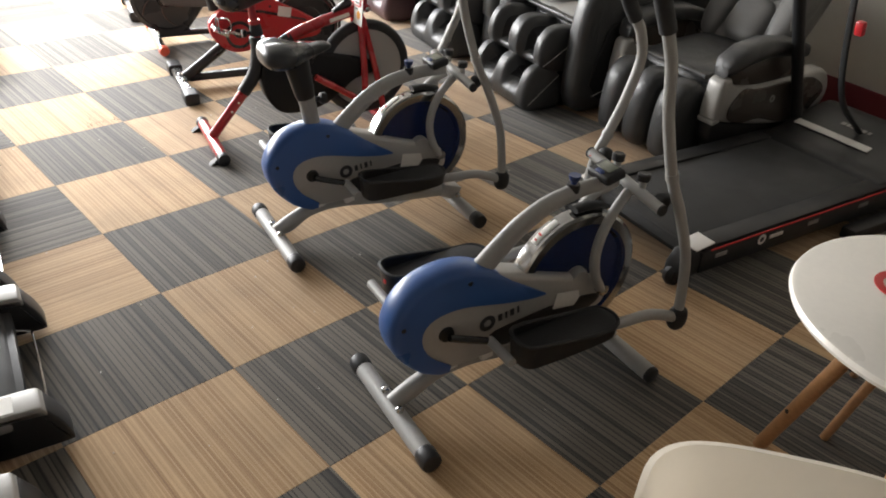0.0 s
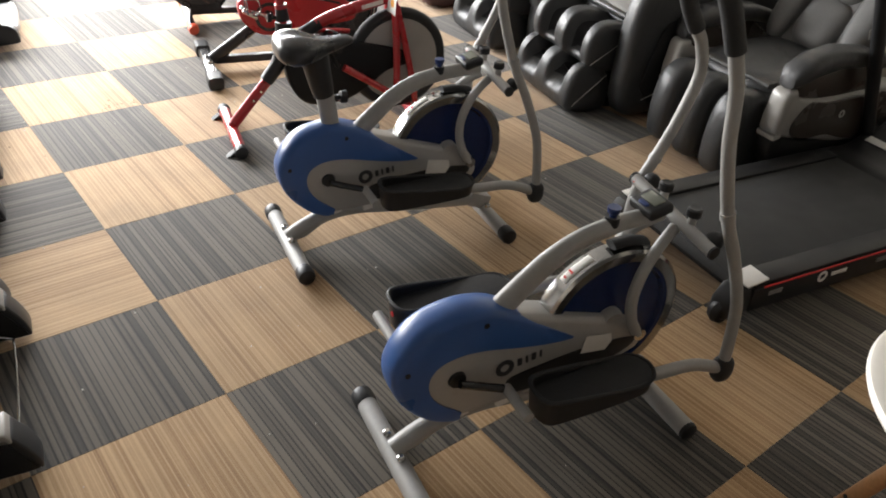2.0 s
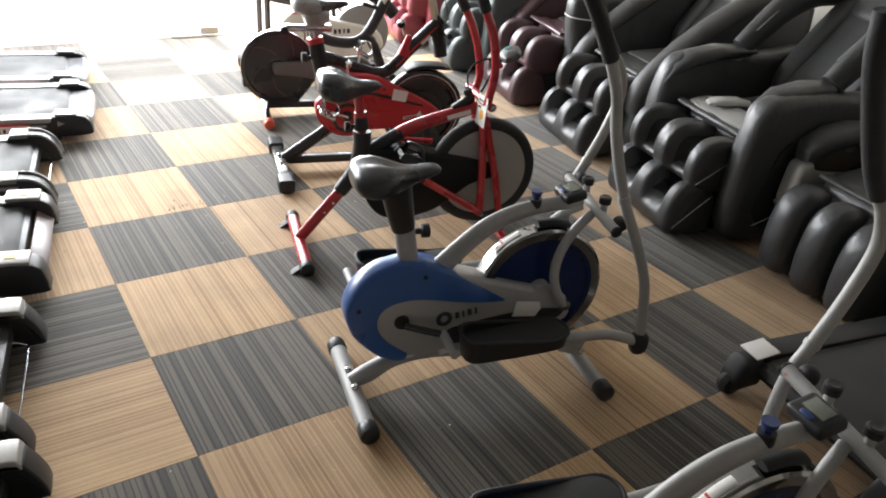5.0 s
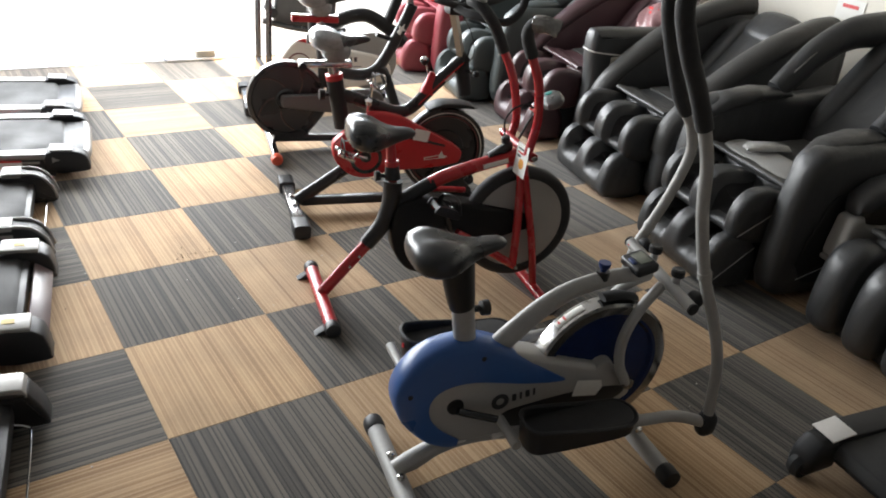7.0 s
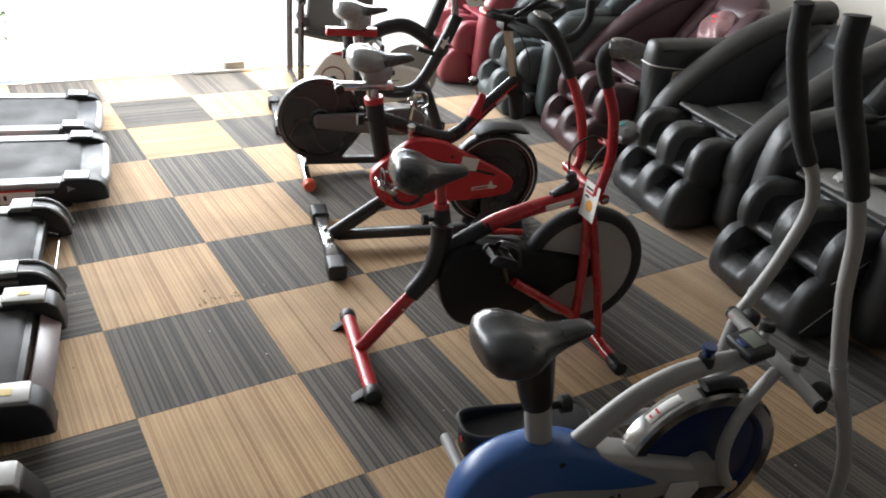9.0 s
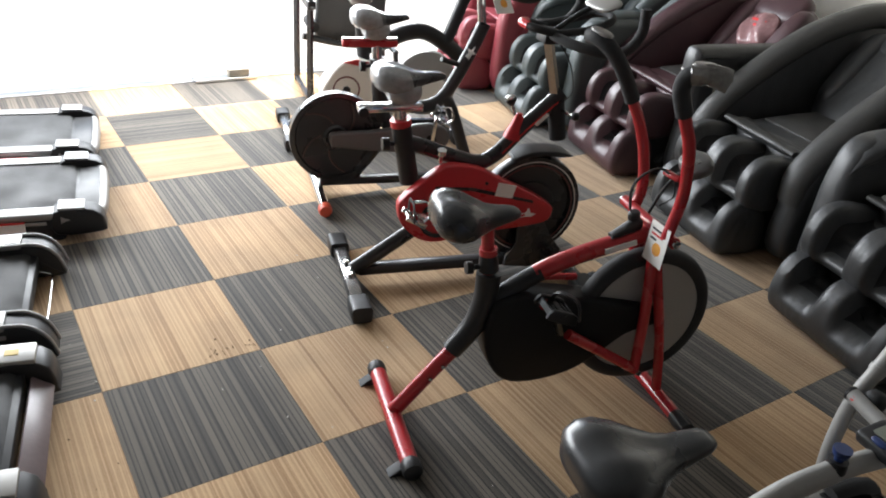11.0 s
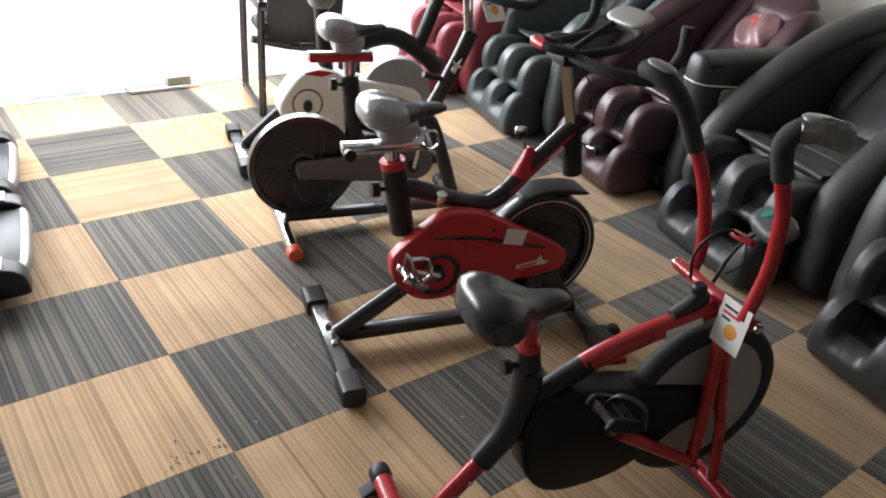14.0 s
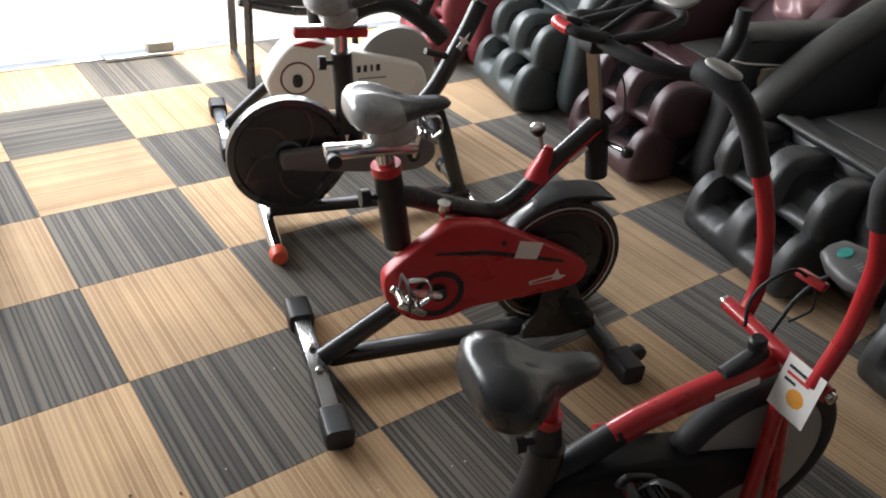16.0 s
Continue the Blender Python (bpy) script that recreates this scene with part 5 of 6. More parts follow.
    part("cable", tube([(0.72, -0.05, 0.96), (0.77, -0.07, 0.88), (0.80, -0.06, 0.78), (0.78, -0.03, 0.72)], 0.0025, 6, 6), RUBBER, th)
    return th


def spin_bike_rear(m):
    th = thing("spin_bike", "black spinning bike with a large rear flywheel", "exercise bike", m, "spinning bikes")
    bar = part("foot_bar", rod((0, -0.25, 0.036), (0, 0.25, 0.036), 0.025, 16), CHROME, th, "polished steel foot bar")
    for s in (1, -1):
        part("foot_cap", lathe([(0, 0), (0.028, 0), (0.031, 0.006), (0.031, 0.04), (0.026, 0.05), (0, 0.052)], pose(0, s * 0.24, 0.034, -90 * s), 18), ORANGE, bar, "orange-red end cap")
    bar = part("foot_bar", rod((0.81, -0.25, 0.036), (0.81, 0.27, 0.036), 0.025, 16), CHROME, th, "polished steel foot bar")
    part("foot_cap", lathe([(0, 0), (0.028, 0), (0.031, 0.006), (0.031, 0.04), (0.026, 0.05), (0, 0.052)], pose(0.81, 0.26, 0.034, -90), 18), BLACKPL, bar)
    part("base_beam", box((0.80, 0.055, 0.04), (0.41, 0, 0.062), bevel=0.01), FRAMEBLK, th)
    part("rear_strut", tube([(0.16, 0, 0.07), (0.33, 0, 0.30), (0.30, 0, 0.42)], 0.028, 12, 3), FRAMEBLK, th)
    part("front_strut", tube([(0.77, 0, 0.07), (0.65, 0, 0.40), (0.60, 0, 0.47)], 0.03, 12, 3), FRAMEBLK, th)
    wh = part("flywheel", lathe([(0, -0.022), (0.05, -0.03), (0.06, -0.018), (0.185, -0.016), (0.192, -0.026), (0.214, -0.024), (0.216, 0), (0.214, 0.024), (0.192, 0.026), (0.185, 0.016), (0.06, 0.018), (0.05, 0.03), (0, 0.022)], side_axis(0.085, 0, 0.285), 64), FRAMEBLK, th, "black dished flywheel")
    for k in range(5):
        a0 = k * 72
        pts = [(0.085 + r * math.cos(radians(a0 + r * 380)), -0.0195, 0.285 + r * math.sin(radians(a0 + r * 380))) for r in (0.07, 0.10, 0.13, 0.16, 0.18)]
        part("swirl_stripe", tube(pts, 0.0045, 8, 4), SWIRLBROWN, wh, "dull brown swirl stripe")
    arm = [(0.05, 0.315), (0.10, 0.325), (0.30, 0.335), (0.52, 0.36), (0.61, 0.33), (0.62, 0.26), (0.55, 0.215), (0.38, 0.22), (0.10, 0.25), (0.055, 0.262)]
    part("chain_cover", slab(arm, -0.075, -0.035, 0.012, 3), SHELLDARK, th, "dull grey chain cover")
    part("crank_hub", lathe([(0, -0.10), (0.022, -0.10), (0.022, 0.10), (0, 0.10)], side_axis(0.53, 0, 0.285), 16), FRAMEBLK, th)
    for s, dx, dz in ((-1, 0.012, 0.122), (1, -0.012, -0.122)):
        part("crank_arm", tube([(0.53, s * 0.098, 0.285), (0.53 + dx, s * 0.105, 0.285 + dz)], 0.011, 8, 1), CHROME, th)
        cage_pedal(th, 0.53 + dx, s * 0.165, 0.285 + dz)
    part("v_beam", tube([(0.29, 0, 0.47), (0.42, 0, 0.43), (0.54, 0, 0.43), (0.62, 0, 0.50), (0.72, 0, 0.70), (0.77, 0, 0.82)], 0.032, 14, 5, flat=0.85), FRAMEBLK, th, "black V-shaped frame beam")
    part("seat_sleeve", tube([(0.30, 0, 0.36), (0.272, 0, 0.655)], 0.036, 16, 1), BLACKPL, th)
    part("seat_post", tube([(0.272, 0, 0.65), (0.268, 0, 0.715)], 0.024, 14, 1), CHROME, th)
    part("post_knob", lathe([(0, 0), (0.008, 0), (0.008, 0.03), (0.024, 0.034), (0.024, 0.058), (0, 0.062)], pose(0.25, -0.01, 0.62, 0, -90, 0), 14), BLACKPL, th)
    part("seat_slider", box((0.25, 0.045, 0.03), (0.235, 0, 0.722), bevel=0.006), REDPL, th, "red seat slider")
    part("slider_top", box((0.25, 0.03, 0.008), (0.235, 0, 0.742), bevel=0.002), CHROME, th)
    spin_saddle(th, 0.28, 0.835, SADDLEGREY)
    part("star_badge", slab([(0.70, 0.655), (0.712, 0.68), (0.735, 0.68), (0.718, 0.695), (0.727, 0.72), (0.708, 0.70), (0.688, 0.71), (0.698, 0.69), (0.682, 0.672)], -0.034, -0.031, 0, 1), WHITETRIM, th, "pale star badge")
    part("brake_lever", rod((0.68, 0, 0.62), (0.57, -0.02, 0.655), 0.012), BLACKPL, th, "black brake lever")
    part("handle_post", tube([(0.76, 0, 0.80), (0.735, 0, 0.98)], 0.02, 12, 1), CHROME, th)
    racing_bar(th, 0.74, 0.99, FOAM)
    hang_card(th, pose(0.80, -0.05, 0.985, -35, 0, 20), 0.10, 0.12)
    return th


def spin_bike_white(m):
    th = thing("spin_bike", "white and grey spinning bike with a covered wheel", "exercise bike", m, "spinning bikes")
    boxy_foot(th, 0.0, 0.275)
    boxy_foot(th, 0.95, 0.25, False)
    part("base_beam", box((0.90, 0.05, 0.04), (0.47, 0, 0.06), bevel=0.01), FRAMEBLK, th)
    part("rear_strut", tube([(0.02, 0, 0.06), (0.17, 0, 0.20), (0.26, 0, 0.28)], 0.026, 12, 2), FRAMEBLK, th)
    shell = [(0.182, 0.26), (0.20, 0.32), (0.265, 0.41), (0.33, 0.45), (0.42, 0.445), (0.55, 0.40), (0.72, 0.37), (0.88, 0.33), (0.93, 0.25), (0.91, 0.19), (0.78, 0.15), (0.56, 0.125), (0.35, 0.135), (0.22, 0.19)]
    cv = part("chain_cover", slab(shell, -0.085, 0.07, 0.02, 3), WHITEPL, th, "white plastic chain cover")
    part("cover_accent", slab([(0.30, 0.435), (0.37, 0.452), (0.45, 0.437), (0.39, 0.418)], -0.087, -0.08, 0.001, 1), REDPL, cv, "red accent panel")
    part("crank_ring", lathe([(0.068, 0), (0.076, 0), (0.076, 0.003), (0.068, 0.003)], pose(0.32, -0.084, 0.285, 90), 32, closed=True), MAROONINK, cv, "dull red ring round the crank")
    part("crank_boss", puff((0.045, 0.03, 0.06), (0.32, -0.09, 0.275), p=2.4), BLACKPL, cv)
    for k, w in enumerate((0.018, 0.016, 0.010, 0.018)):
        part("brand_bar", box((w, 0.003, 0.03), (0.595 + 0.03 * k, -0.0855, 0.318 + 0.002 * k), (0, -4, 0), 0), DARKINK, cv, "dark brand mark")
    part("brand_line", box((0.13, 0.003, 0.007), (0.66, -0.0855, 0.275), (0, -3, 0), 0), SHELLGREY, cv)
    part("wheel_cover", lathe([(0, -0.05), (0.15, -0.05), (0.185, -0.035), (0.19, 0), (0.185, 0.035), (0.15, 0.05), (0, 0.05)], side_axis(0.79, 0, 0.30), 48), GREYDISC, th, "pale grey wheel cover")
    part("frame_arch", tube([(0.42, 0, 0.50), (0.54, 0, 0.53), (0.66, 0, 0.58), (0.78, 0, 0.585), (0.93, 0, 0.50), (1.02, 0, 0.42)], 0.045, 14, 5, flat=0.8), BLACKPL, th, "black frame arch")
    part("seat_tube", tube([(0.43, 0, 0.42), (0.40, 0, 0.74)], 0.036, 14, 1), BLACKPL, th)
    spin_saddle(th, 0.42, 0.82, SADDLEGREY)
    part("head_tube", tube([(0.90, 0, 0.53), (1.02, 0, 0.86)], 0.035, 14, 1), BLACKPL, th)
    racing_bar(th, 1.02, 0.96, FOAM)
    part("handle_post", tube([(1.01, 0, 0.84), (1.02, 0, 0.96)], 0.02, 12, 1), CHROME, th)
    return th


WRAPFILM = mat("cloudy_plastic_film", (0.30, 0.30, 0.305), 0.22, vary=0.25, scale=14, grain=60, bump=0.25, spec=0.7)
SADDLEGREY = mat("grey_vinyl_saddle", (0.055, 0.055, 0.058), 0.26, vary=0.2, scale=12, bump=0.15, spec=0.7)
BROWNSTEEL = mat("bare_steel", (0.42, 0.37, 0.31), 0.3, 0.9, vary=0.08)
SHELLDARK = mat("dull_grey_plastic", (0.115, 0.108, 0.106), 0.4, vary=0.1)
SWIRLBROWN = mat("dull_brown_print", (0.085, 0.050, 0.042), 0.5)
MAROONINK = mat("dull_red_ink", (0.16, 0.03, 0.03), 0.5)
spin_bike_red(pose(0.953, 3.27, 0, 0, 0, -15.9))
spin_bike_rear(pose(1.185, 4.09, 0, 0, 0, -15.9))
spin_bike_white(pose(1.351, 4.88, 0, 0, 0, -15.9))


# ---- massage chairs along the wall ----
VCHAR = mat("charcoal_leatherette", (0.060, 0.059, 0.057), 0.45, vary=0.15, scale=4, grain=160, bump=0.12, crease=0.2, spec=0.3)


def lobed_pad(outline, half, wells, reach, depth, rim=0.035, rows=45):
    """A stuffed pad with a side-view outline of (x, z, share) and rounded wells pressed in across its width."""
    bm = bmesh.new()
    path = smooth_path([(x, w, z) for x, z, w in outline], 5, True)
    k = len(path)
    area = sum(path[i].x * path[(i + 1) % k].z - path[(i + 1) % k].x * path[i].z for i in range(k))
    sign = 1 if area > 0 else -1
    inward = []
    for i in range(k):
        d = path[(i + 2) % k] - path[i - 2]
        inward.append(Vector((-d.z, 0, d.x)).normalized() * sign)
    rings = []
    for j in range(rows):
        q = -1 + 2 * j / (rows - 1)
        y = half * math.sin(q * math.pi / 2) * 0.35 + half * q * 0.65
        edge = max(0.0, (abs(y) - (half - rim)) / rim)
        inset = rim * (1 - math.sqrt(max(0.0, 1 - edge * edge)))
        press = 0.0
        for c in wells:
            u = max(0.0, min(1.0, (abs(y - c) / reach - 0.55) / 0.5))
            press = max(press, 1 - u * u * (3 - 2 * u))
        rings.append([bm.verts.new((p.x + n.x * (inset + depth * press * max(0.0, p.y)), y, p.z + n.z * (inset + depth * press * max(0.0, p.y)))) for p, n in zip(path, inward)])
    for j, (p, q) in enumerate(zip(rings, rings[1:])):
        y = (p[0].co.y + q[0].co.y) / 2
        deep = any(abs(y - c) < reach * 0.72 for c in wells)
        for i in range(k):
            f = bm.faces.new((p[i], p[(i + 1) % k], q[(i + 1) % k], q[i]))
            # deep faces take the black lining, which also paints the wells' shade
            if deep and path[i].y > 0.55:
                f.material_index = 1
    bm.faces.new(rings[0])
    bm.faces.new(rings[-1][::-1])
    return bm


def pleats(parent, x, z, half, count, step, material):
    """Crosswise folds of loose cover along the front of a seat."""
    for k in range(count):
        xs = x - step * k
        path = [(xs + 0.006 * math.sin(3 * y / half + k), y, z - 0.004 * k + 0.004 * math.sin(5 * y / half + 2 * k)) for y in (-half, -half * 0.5, 0, half * 0.5, half)]
        part("seat_pleat", tube(path, 0.013, 10, 5, flat=1.5), material, parent, "loose fold of the seat cover")


def massage_chair(m, label, skin, shell, arms="block", near=None, rim=None, film=False, cover=None, tag=False):
    """Front of the foot pads at the origin, the back towards -x; +y is the side seen from the aisle."""
    th = thing("massage_chair", label, "massage chair", m, "massage chairs along the wall")
    rim = rim or skin
    base = [(-0.30, 0.02), (-0.32, 0.16), (-0.50, 0.24), (-1.10, 0.24), (-1.20, 0.12), (-1.18, 0.02)]
    part("base", slab(base, -0.28, 0.28, 0.03, 2), BLACKPL, th, "dark plastic base")
    part("leg_frame", slab([(-0.16, 0.02), (-0.17, 0.20), (-0.26, 0.24), (-0.30, 0.40), (-0.42, 0.42), (-0.46, 0.10), (-0.40, 0.02)], -0.25, 0.25, 0.02, 2), BLACKPL, th)
    wells, half = (-0.128, 0.128), 0.285
    foot = [(-0.02, 0.012, 0), (0.022, 0.035, 0), (0.034, 0.085, 0), (0.030, 0.14, 0.35), (0.012, 0.20, 0.95), (-0.03, 0.248, 1), (-0.09, 0.262, 1), (-0.15, 0.245, 1), (-0.20, 0.19, 0.4), (-0.22, 0.10, 0), (-0.19, 0.015, 0)]
    pad = part("foot_pad", lobed_pad(foot, half, wells, 0.084, 0.115), skin, th, "padded foot rest with two wells", 60)
    pad.data.materials.append(WELLBLK)
    calf = [(-0.085, 0.235, 0.1), (-0.052, 0.275, 0.8), (-0.046, 0.335, 1), (-0.062, 0.395, 1), (-0.105, 0.445, 1), (-0.17, 0.462, 1), (-0.25, 0.452, 0.9), (-0.325, 0.425, 0.3), (-0.355, 0.34, 0), (-0.335, 0.25, 0), (-0.20, 0.215, 0)]
    pad = part("calf_pad", lobed_pad(calf, half + 0.004, wells, 0.082, 0.105), skin, th, "padded calf rest with two wells", 60)
    pad.data.materials.append(WELLBLK)
    seat = part("seat", puff((0.62, 0.53, 0.17), (-0.60, 0, 0.41), (0, 5, 0), p=4.2), skin, th)
    pleats(seat, -0.285, 0.474, 0.245, 5, 0.030, VCHAR if skin is VBLACK else skin)
    if cover:
        part("seat_cover", puff((0.17, 0.50, 0.05), (-0.385, 0, 0.478), (0, 8, 0), p=4.0), cover, seat, "pale grey cloth cover across the seat front")
    part("seat_strip", box((0.30, 0.36, 0.012), (-0.60, 0, 0.496), (0, 5, 0), 0.005), VCHAR, seat, "dark grey woven seat strip")
    bar_arm = [(-0.215, 0.05), (-0.195, 0.28), (-0.225, 0.43), (-0.36, 0.585), (-0.55, 0.735), (-0.77, 0.868), (-1.0, 0.950), (-1.12, 0.965), (-1.19, 0.91), (-1.21, 0.60), (-1.22, 0.12), (-1.0, 0.04), (-0.5, 0.035)]
    block_arm = [(-0.205, 0.05), (-0.185, 0.38), (-0.205, 0.55), (-0.245, 0.645), (-0.33, 0.690), (-0.55, 0.702), (-0.80, 0.690), (-1.05, 0.72), (-1.17, 0.66), (-1.21, 0.40), (-1.20, 0.10), (-1.0, 0.04), (-0.5, 0.035)]
    tall_arm = [(-0.27, 0.05), (-0.27, 0.40), (-0.245, 0.60), (-0.252, 0.715), (-0.31, 0.742), (-0.55, 0.748), (-0.85, 0.755), (-1.05, 0.75), (-1.16, 0.66), (-1.22, 0.12), (-1.0, 0.04), (-0.5, 0.035)]
    for s in (1, -1):
        style = "tall" if (s > 0 and near) else arms
        outline = {"bar": bar_arm, "block": block_arm, "tall": tall_arm}[style]
        side = part("side_arm", slab(outline, s * 0.285, s * 0.425, 0.05, 4), near if style == "tall" else skin, th, "bulky padded side arm")
        part("side_panel", slab([(-0.34, 0.10), (-0.33, 0.40), (-0.45, 0.52), (-0.95, 0.54), (-1.10, 0.36), (-1.08, 0.10)], s * 0.422, s * 0.434, 0.01, 3), shell, side, "plastic side panel")
        if style == "bar":
            path = [(-0.225, s * 0.350, 0.30), (-0.240, s * 0.352, 0.425), (-0.365, s * 0.352, 0.570), (-0.55, s * 0.352, 0.718), (-0.77, s * 0.350, 0.850), (-1.0, s * 0.335, 0.935), (-1.12, s * 0.32, 0.950)]
            part("arm_roll", tube(path, (0.046, 0.062), 14, 6, flat=1.45), rim, side, "long rounded arm roll")
            part("roll_seam", tube([(x + 0.03, s * 0.283, z - 0.035) for x, y, z in path[1:]], 0.005, 8, 6), FOAM, side, "dark seam inside the arm")
            if tag and s < 0:
                part("arm_tag", box((0.13, 0.045, 0.003), (-0.60, s * 0.345, 0.806), (0, 34, 0), 0.001), SHELLGREY, side, "pale printed tag on the arm roll")
        elif style == "block":
            leaf = [(-0.215, s * 0.325, 0.545, 0.020, 0.015), (-0.25, s * 0.322, 0.605, 0.045, 0.035), (-0.34, s * 0.32, 0.665, 0.066, 0.042), (-0.48, s * 0.315, 0.698, 0.070, 0.036), (-0.60, s * 0.31, 0.705, 0.058, 0.026), (-0.70, s * 0.30, 0.700, 0.022, 0.012)]
            part("arm_pad", loft(leaf, 18, 2.4), skin, side, "leaf-shaped padded armrest")
        else:
            part("piping", tube([(-0.34, s * 0.288, 0.625), (-0.250, s * 0.31, 0.620), (-0.240, s * 0.355, 0.617), (-0.250, s * 0.405, 0.614), (-0.32, s * 0.428, 0.606), (-0.55, s * 0.429, 0.59), (-0.85, s * 0.428, 0.575)], 0.004, 8, 5), WHITETRIM, side, "white piping")
            part("arm_inlay", slab([(-0.40, 0.50), (-0.38, 0.56), (-0.42, 0.588), (-0.80, 0.562), (-0.84, 0.52), (-0.60, 0.48)], s * 0.424, s * 0.438, 0.006, 3), CREAM, side, "cream inlay under the piping")
        if film and s > 0:
            part("panel_seam", tube([(-0.30, s * 0.437, 0.12), (-0.50, s * 0.440, 0.20), (-0.75, s * 0.437, 0.31)], 0.0022, 6, 3), BAGPL, side, "pale film edge")
            part("calf_seam", tube([(-0.065, s * 0.291, 0.265), (-0.19, s * 0.293, 0.345), (-0.31, s * 0.291, 0.430)], 0.0018, 6, 3), BAGPL, th, "pale film edge")
            part("foot_seam", tube([(0.0, s * 0.287, 0.055), (-0.08, s * 0.289, 0.125), (-0.18, s * 0.287, 0.205)], 0.0018, 6, 3), BAGPL, th, "pale film edge")
    low = arms == "bar"
    bx, bz, span = (-0.95, 0.655, 0.56) if low else (-1.02, 0.72, 0.74)
    back = part("backrest", puff((0.19, 0.55, span), (bx, 0, bz), (0, -38, 0), p=4.5), skin, th)
    for s in (1, -1):
        part("back_bolster", puff((0.15, 0.14, span - 0.12), (bx + 0.02, s * 0.20, bz + 0.045), (0, -38, 0), p=3.2), skin, back, "stuffed back bolster")
        if arms == "block":
            path = [(-0.62, s * 0.315, 0.715), (-0.70, s * 0.315, 0.80), (-0.82, s * 0.315, 0.915), (-0.96, s * 0.30, 0.995), (-1.12, s * 0.27, 1.025)]
            wing = part("shoulder_wing", tube(path, (0.055, 0.085), 16, 6, flat=0.9), skin, back, "curved shoulder wing")
            part("wing_piping", tube([(x + 0.045, s * 0.272, z + 0.012) for x, y, z in path[1:]], 0.004, 8, 6), SHELLGREY, wing, "pale grey piping")
    part("head_pillow", puff((0.12, 0.38, 0.22), (bx - 0.10, 0, bz + 0.205) if low else (-1.15, 0, 0.965), (0, -45, 0), p=3.0), skin, th, "stuffed head pillow")
    return th


def shell_chair(m, label):
    """Older chair with open arms: stuffed leg rest, silver side shells with a dark wavy inlay."""
    th = thing("massage_chair", label, "massage chair", m, "massage chairs along the wall")
    part("base", slab([(-0.36, 0.02), (-0.38, 0.16), (-0.52, 0.24), (-1.05, 0.24), (-1.15, 0.12), (-1.12, 0.02)], -0.27, 0.27, 0.03, 2), BLACKPL, th, "dark plastic base")
    part("leg_frame", slab([(-0.10, 0.02), (-0.12, 0.10), (-0.16, 0.36), (-0.34, 0.40), (-0.38, 0.10), (-0.34, 0.02)], -0.26, 0.26, 0.02, 2), VBLACK, th)
    for y in (-0.19, 0.0, 0.19):
        o = [(-0.03, 0.03), (0.0, 0.12), (-0.008, 0.27), (-0.04, 0.37), (-0.11, 0.425), (-0.20, 0.430), (-0.28, 0.38), (-0.30, 0.2), (-0.27, 0.03), (-0.16, 0.015)]
        part("calf_cushion", slab(o, y - 0.078, y + 0.078, 0.056, 4), VBLACK, th, "tall stuffed calf cushion")
    seat = part("seat", puff((0.66, 0.54, 0.17), (-0.56, 0, 0.415), (0, 5, 0), p=4.0), VBLACK, th)
    pleats(seat, -0.255, 0.455, 0.235, 3, 0.030, VCHAR)
    for s in (1, -1):
        o = [(-0.205, 0.275), (-0.175, 0.32), (-0.185, 0.40), (-0.20, 0.475), (-0.26, 0.490), (-0.30, 0.45), (-0.50, 0.43), (-0.80, 0.44), (-1.05, 0.45), (-1.14, 0.34), (-1.08, 0.22), (-0.80, 0.18), (-0.45, 0.225)]
        side = part("side_shell", slab(o, s * 0.285, s * 0.385, 0.022, 3), SHELLSILVER, th, "silver plastic side shell")
        part("shell_inlay", slab([(-0.30, 0.265), (-0.275, 0.33), (-0.36, 0.425), (-0.48, 0.415), (-0.70, 0.42), (-0.95, 0.42), (-1.08, 0.33), (-0.95, 0.215), (-0.75, 0.20), (-0.55, 0.245), (-0.42, 0.240)], s * 0.383, s * 0.394, 0.006, 4), BROWNGLOSS, side, "dark glossy wavy inlay")
        part("inlay_badge", lathe([(0.010, 0), (0.020, 0), (0.020, 0.002), (0.010, 0.002)], pose(-0.62, s * 0.394, 0.345, -90 * s), 18, closed=True), SHELLSILVER, side, "small round badge")
        part("lower_skirt", slab([(-0.26, 0.10), (-0.22, 0.26), (-0.45, 0.215), (-0.80, 0.17), (-1.06, 0.21), (-1.08, 0.06), (-0.60, 0.03)], s * 0.27, s * 0.36, 0.015, 3), BLACKPL, th)
        part("shell_step", box((0.055, 0.10, 0.026), (-0.205, s * 0.335, 0.272), (0, 12, 0), 0.006), SHELLSILVER, side)
        arm = loft([(-0.215, s * 0.335, 0.520, 0.040, 0.028), (-0.245, s * 0.335, 0.545, 0.062, 0.048), (-0.35, s * 0.335, 0.590, 0.070, 0.052), (-0.50, s * 0.335, 0.612, 0.070, 0.050), (-0.70, s * 0.335, 0.600, 0.062, 0.046), (-0.88, s * 0.33, 0.56, 0.042, 0.036)], 20, 2.8)
        part("armrest", arm, VBLACK, th, "padded black armrest")
        part("arm_post", slab([(-0.28, 0.40), (-0.30, 0.54), (-0.72, 0.56), (-0.86, 0.40)], s * 0.305, s * 0.365, 0.01, 2), BROWNGLOSS, th)
    back = part("backrest", puff((0.18, 0.56, 0.90), (-1.06, 0, 0.80), (0, -34, 0), p=4.5), VGREY, th)
    for s in (1, -1):
        part("back_bolster", puff((0.16, 0.16, 0.84), (-1.00, s * 0.205, 0.84), (0, -34, 0), p=3.0), VGREY, back, "stuffed grey back bolster")
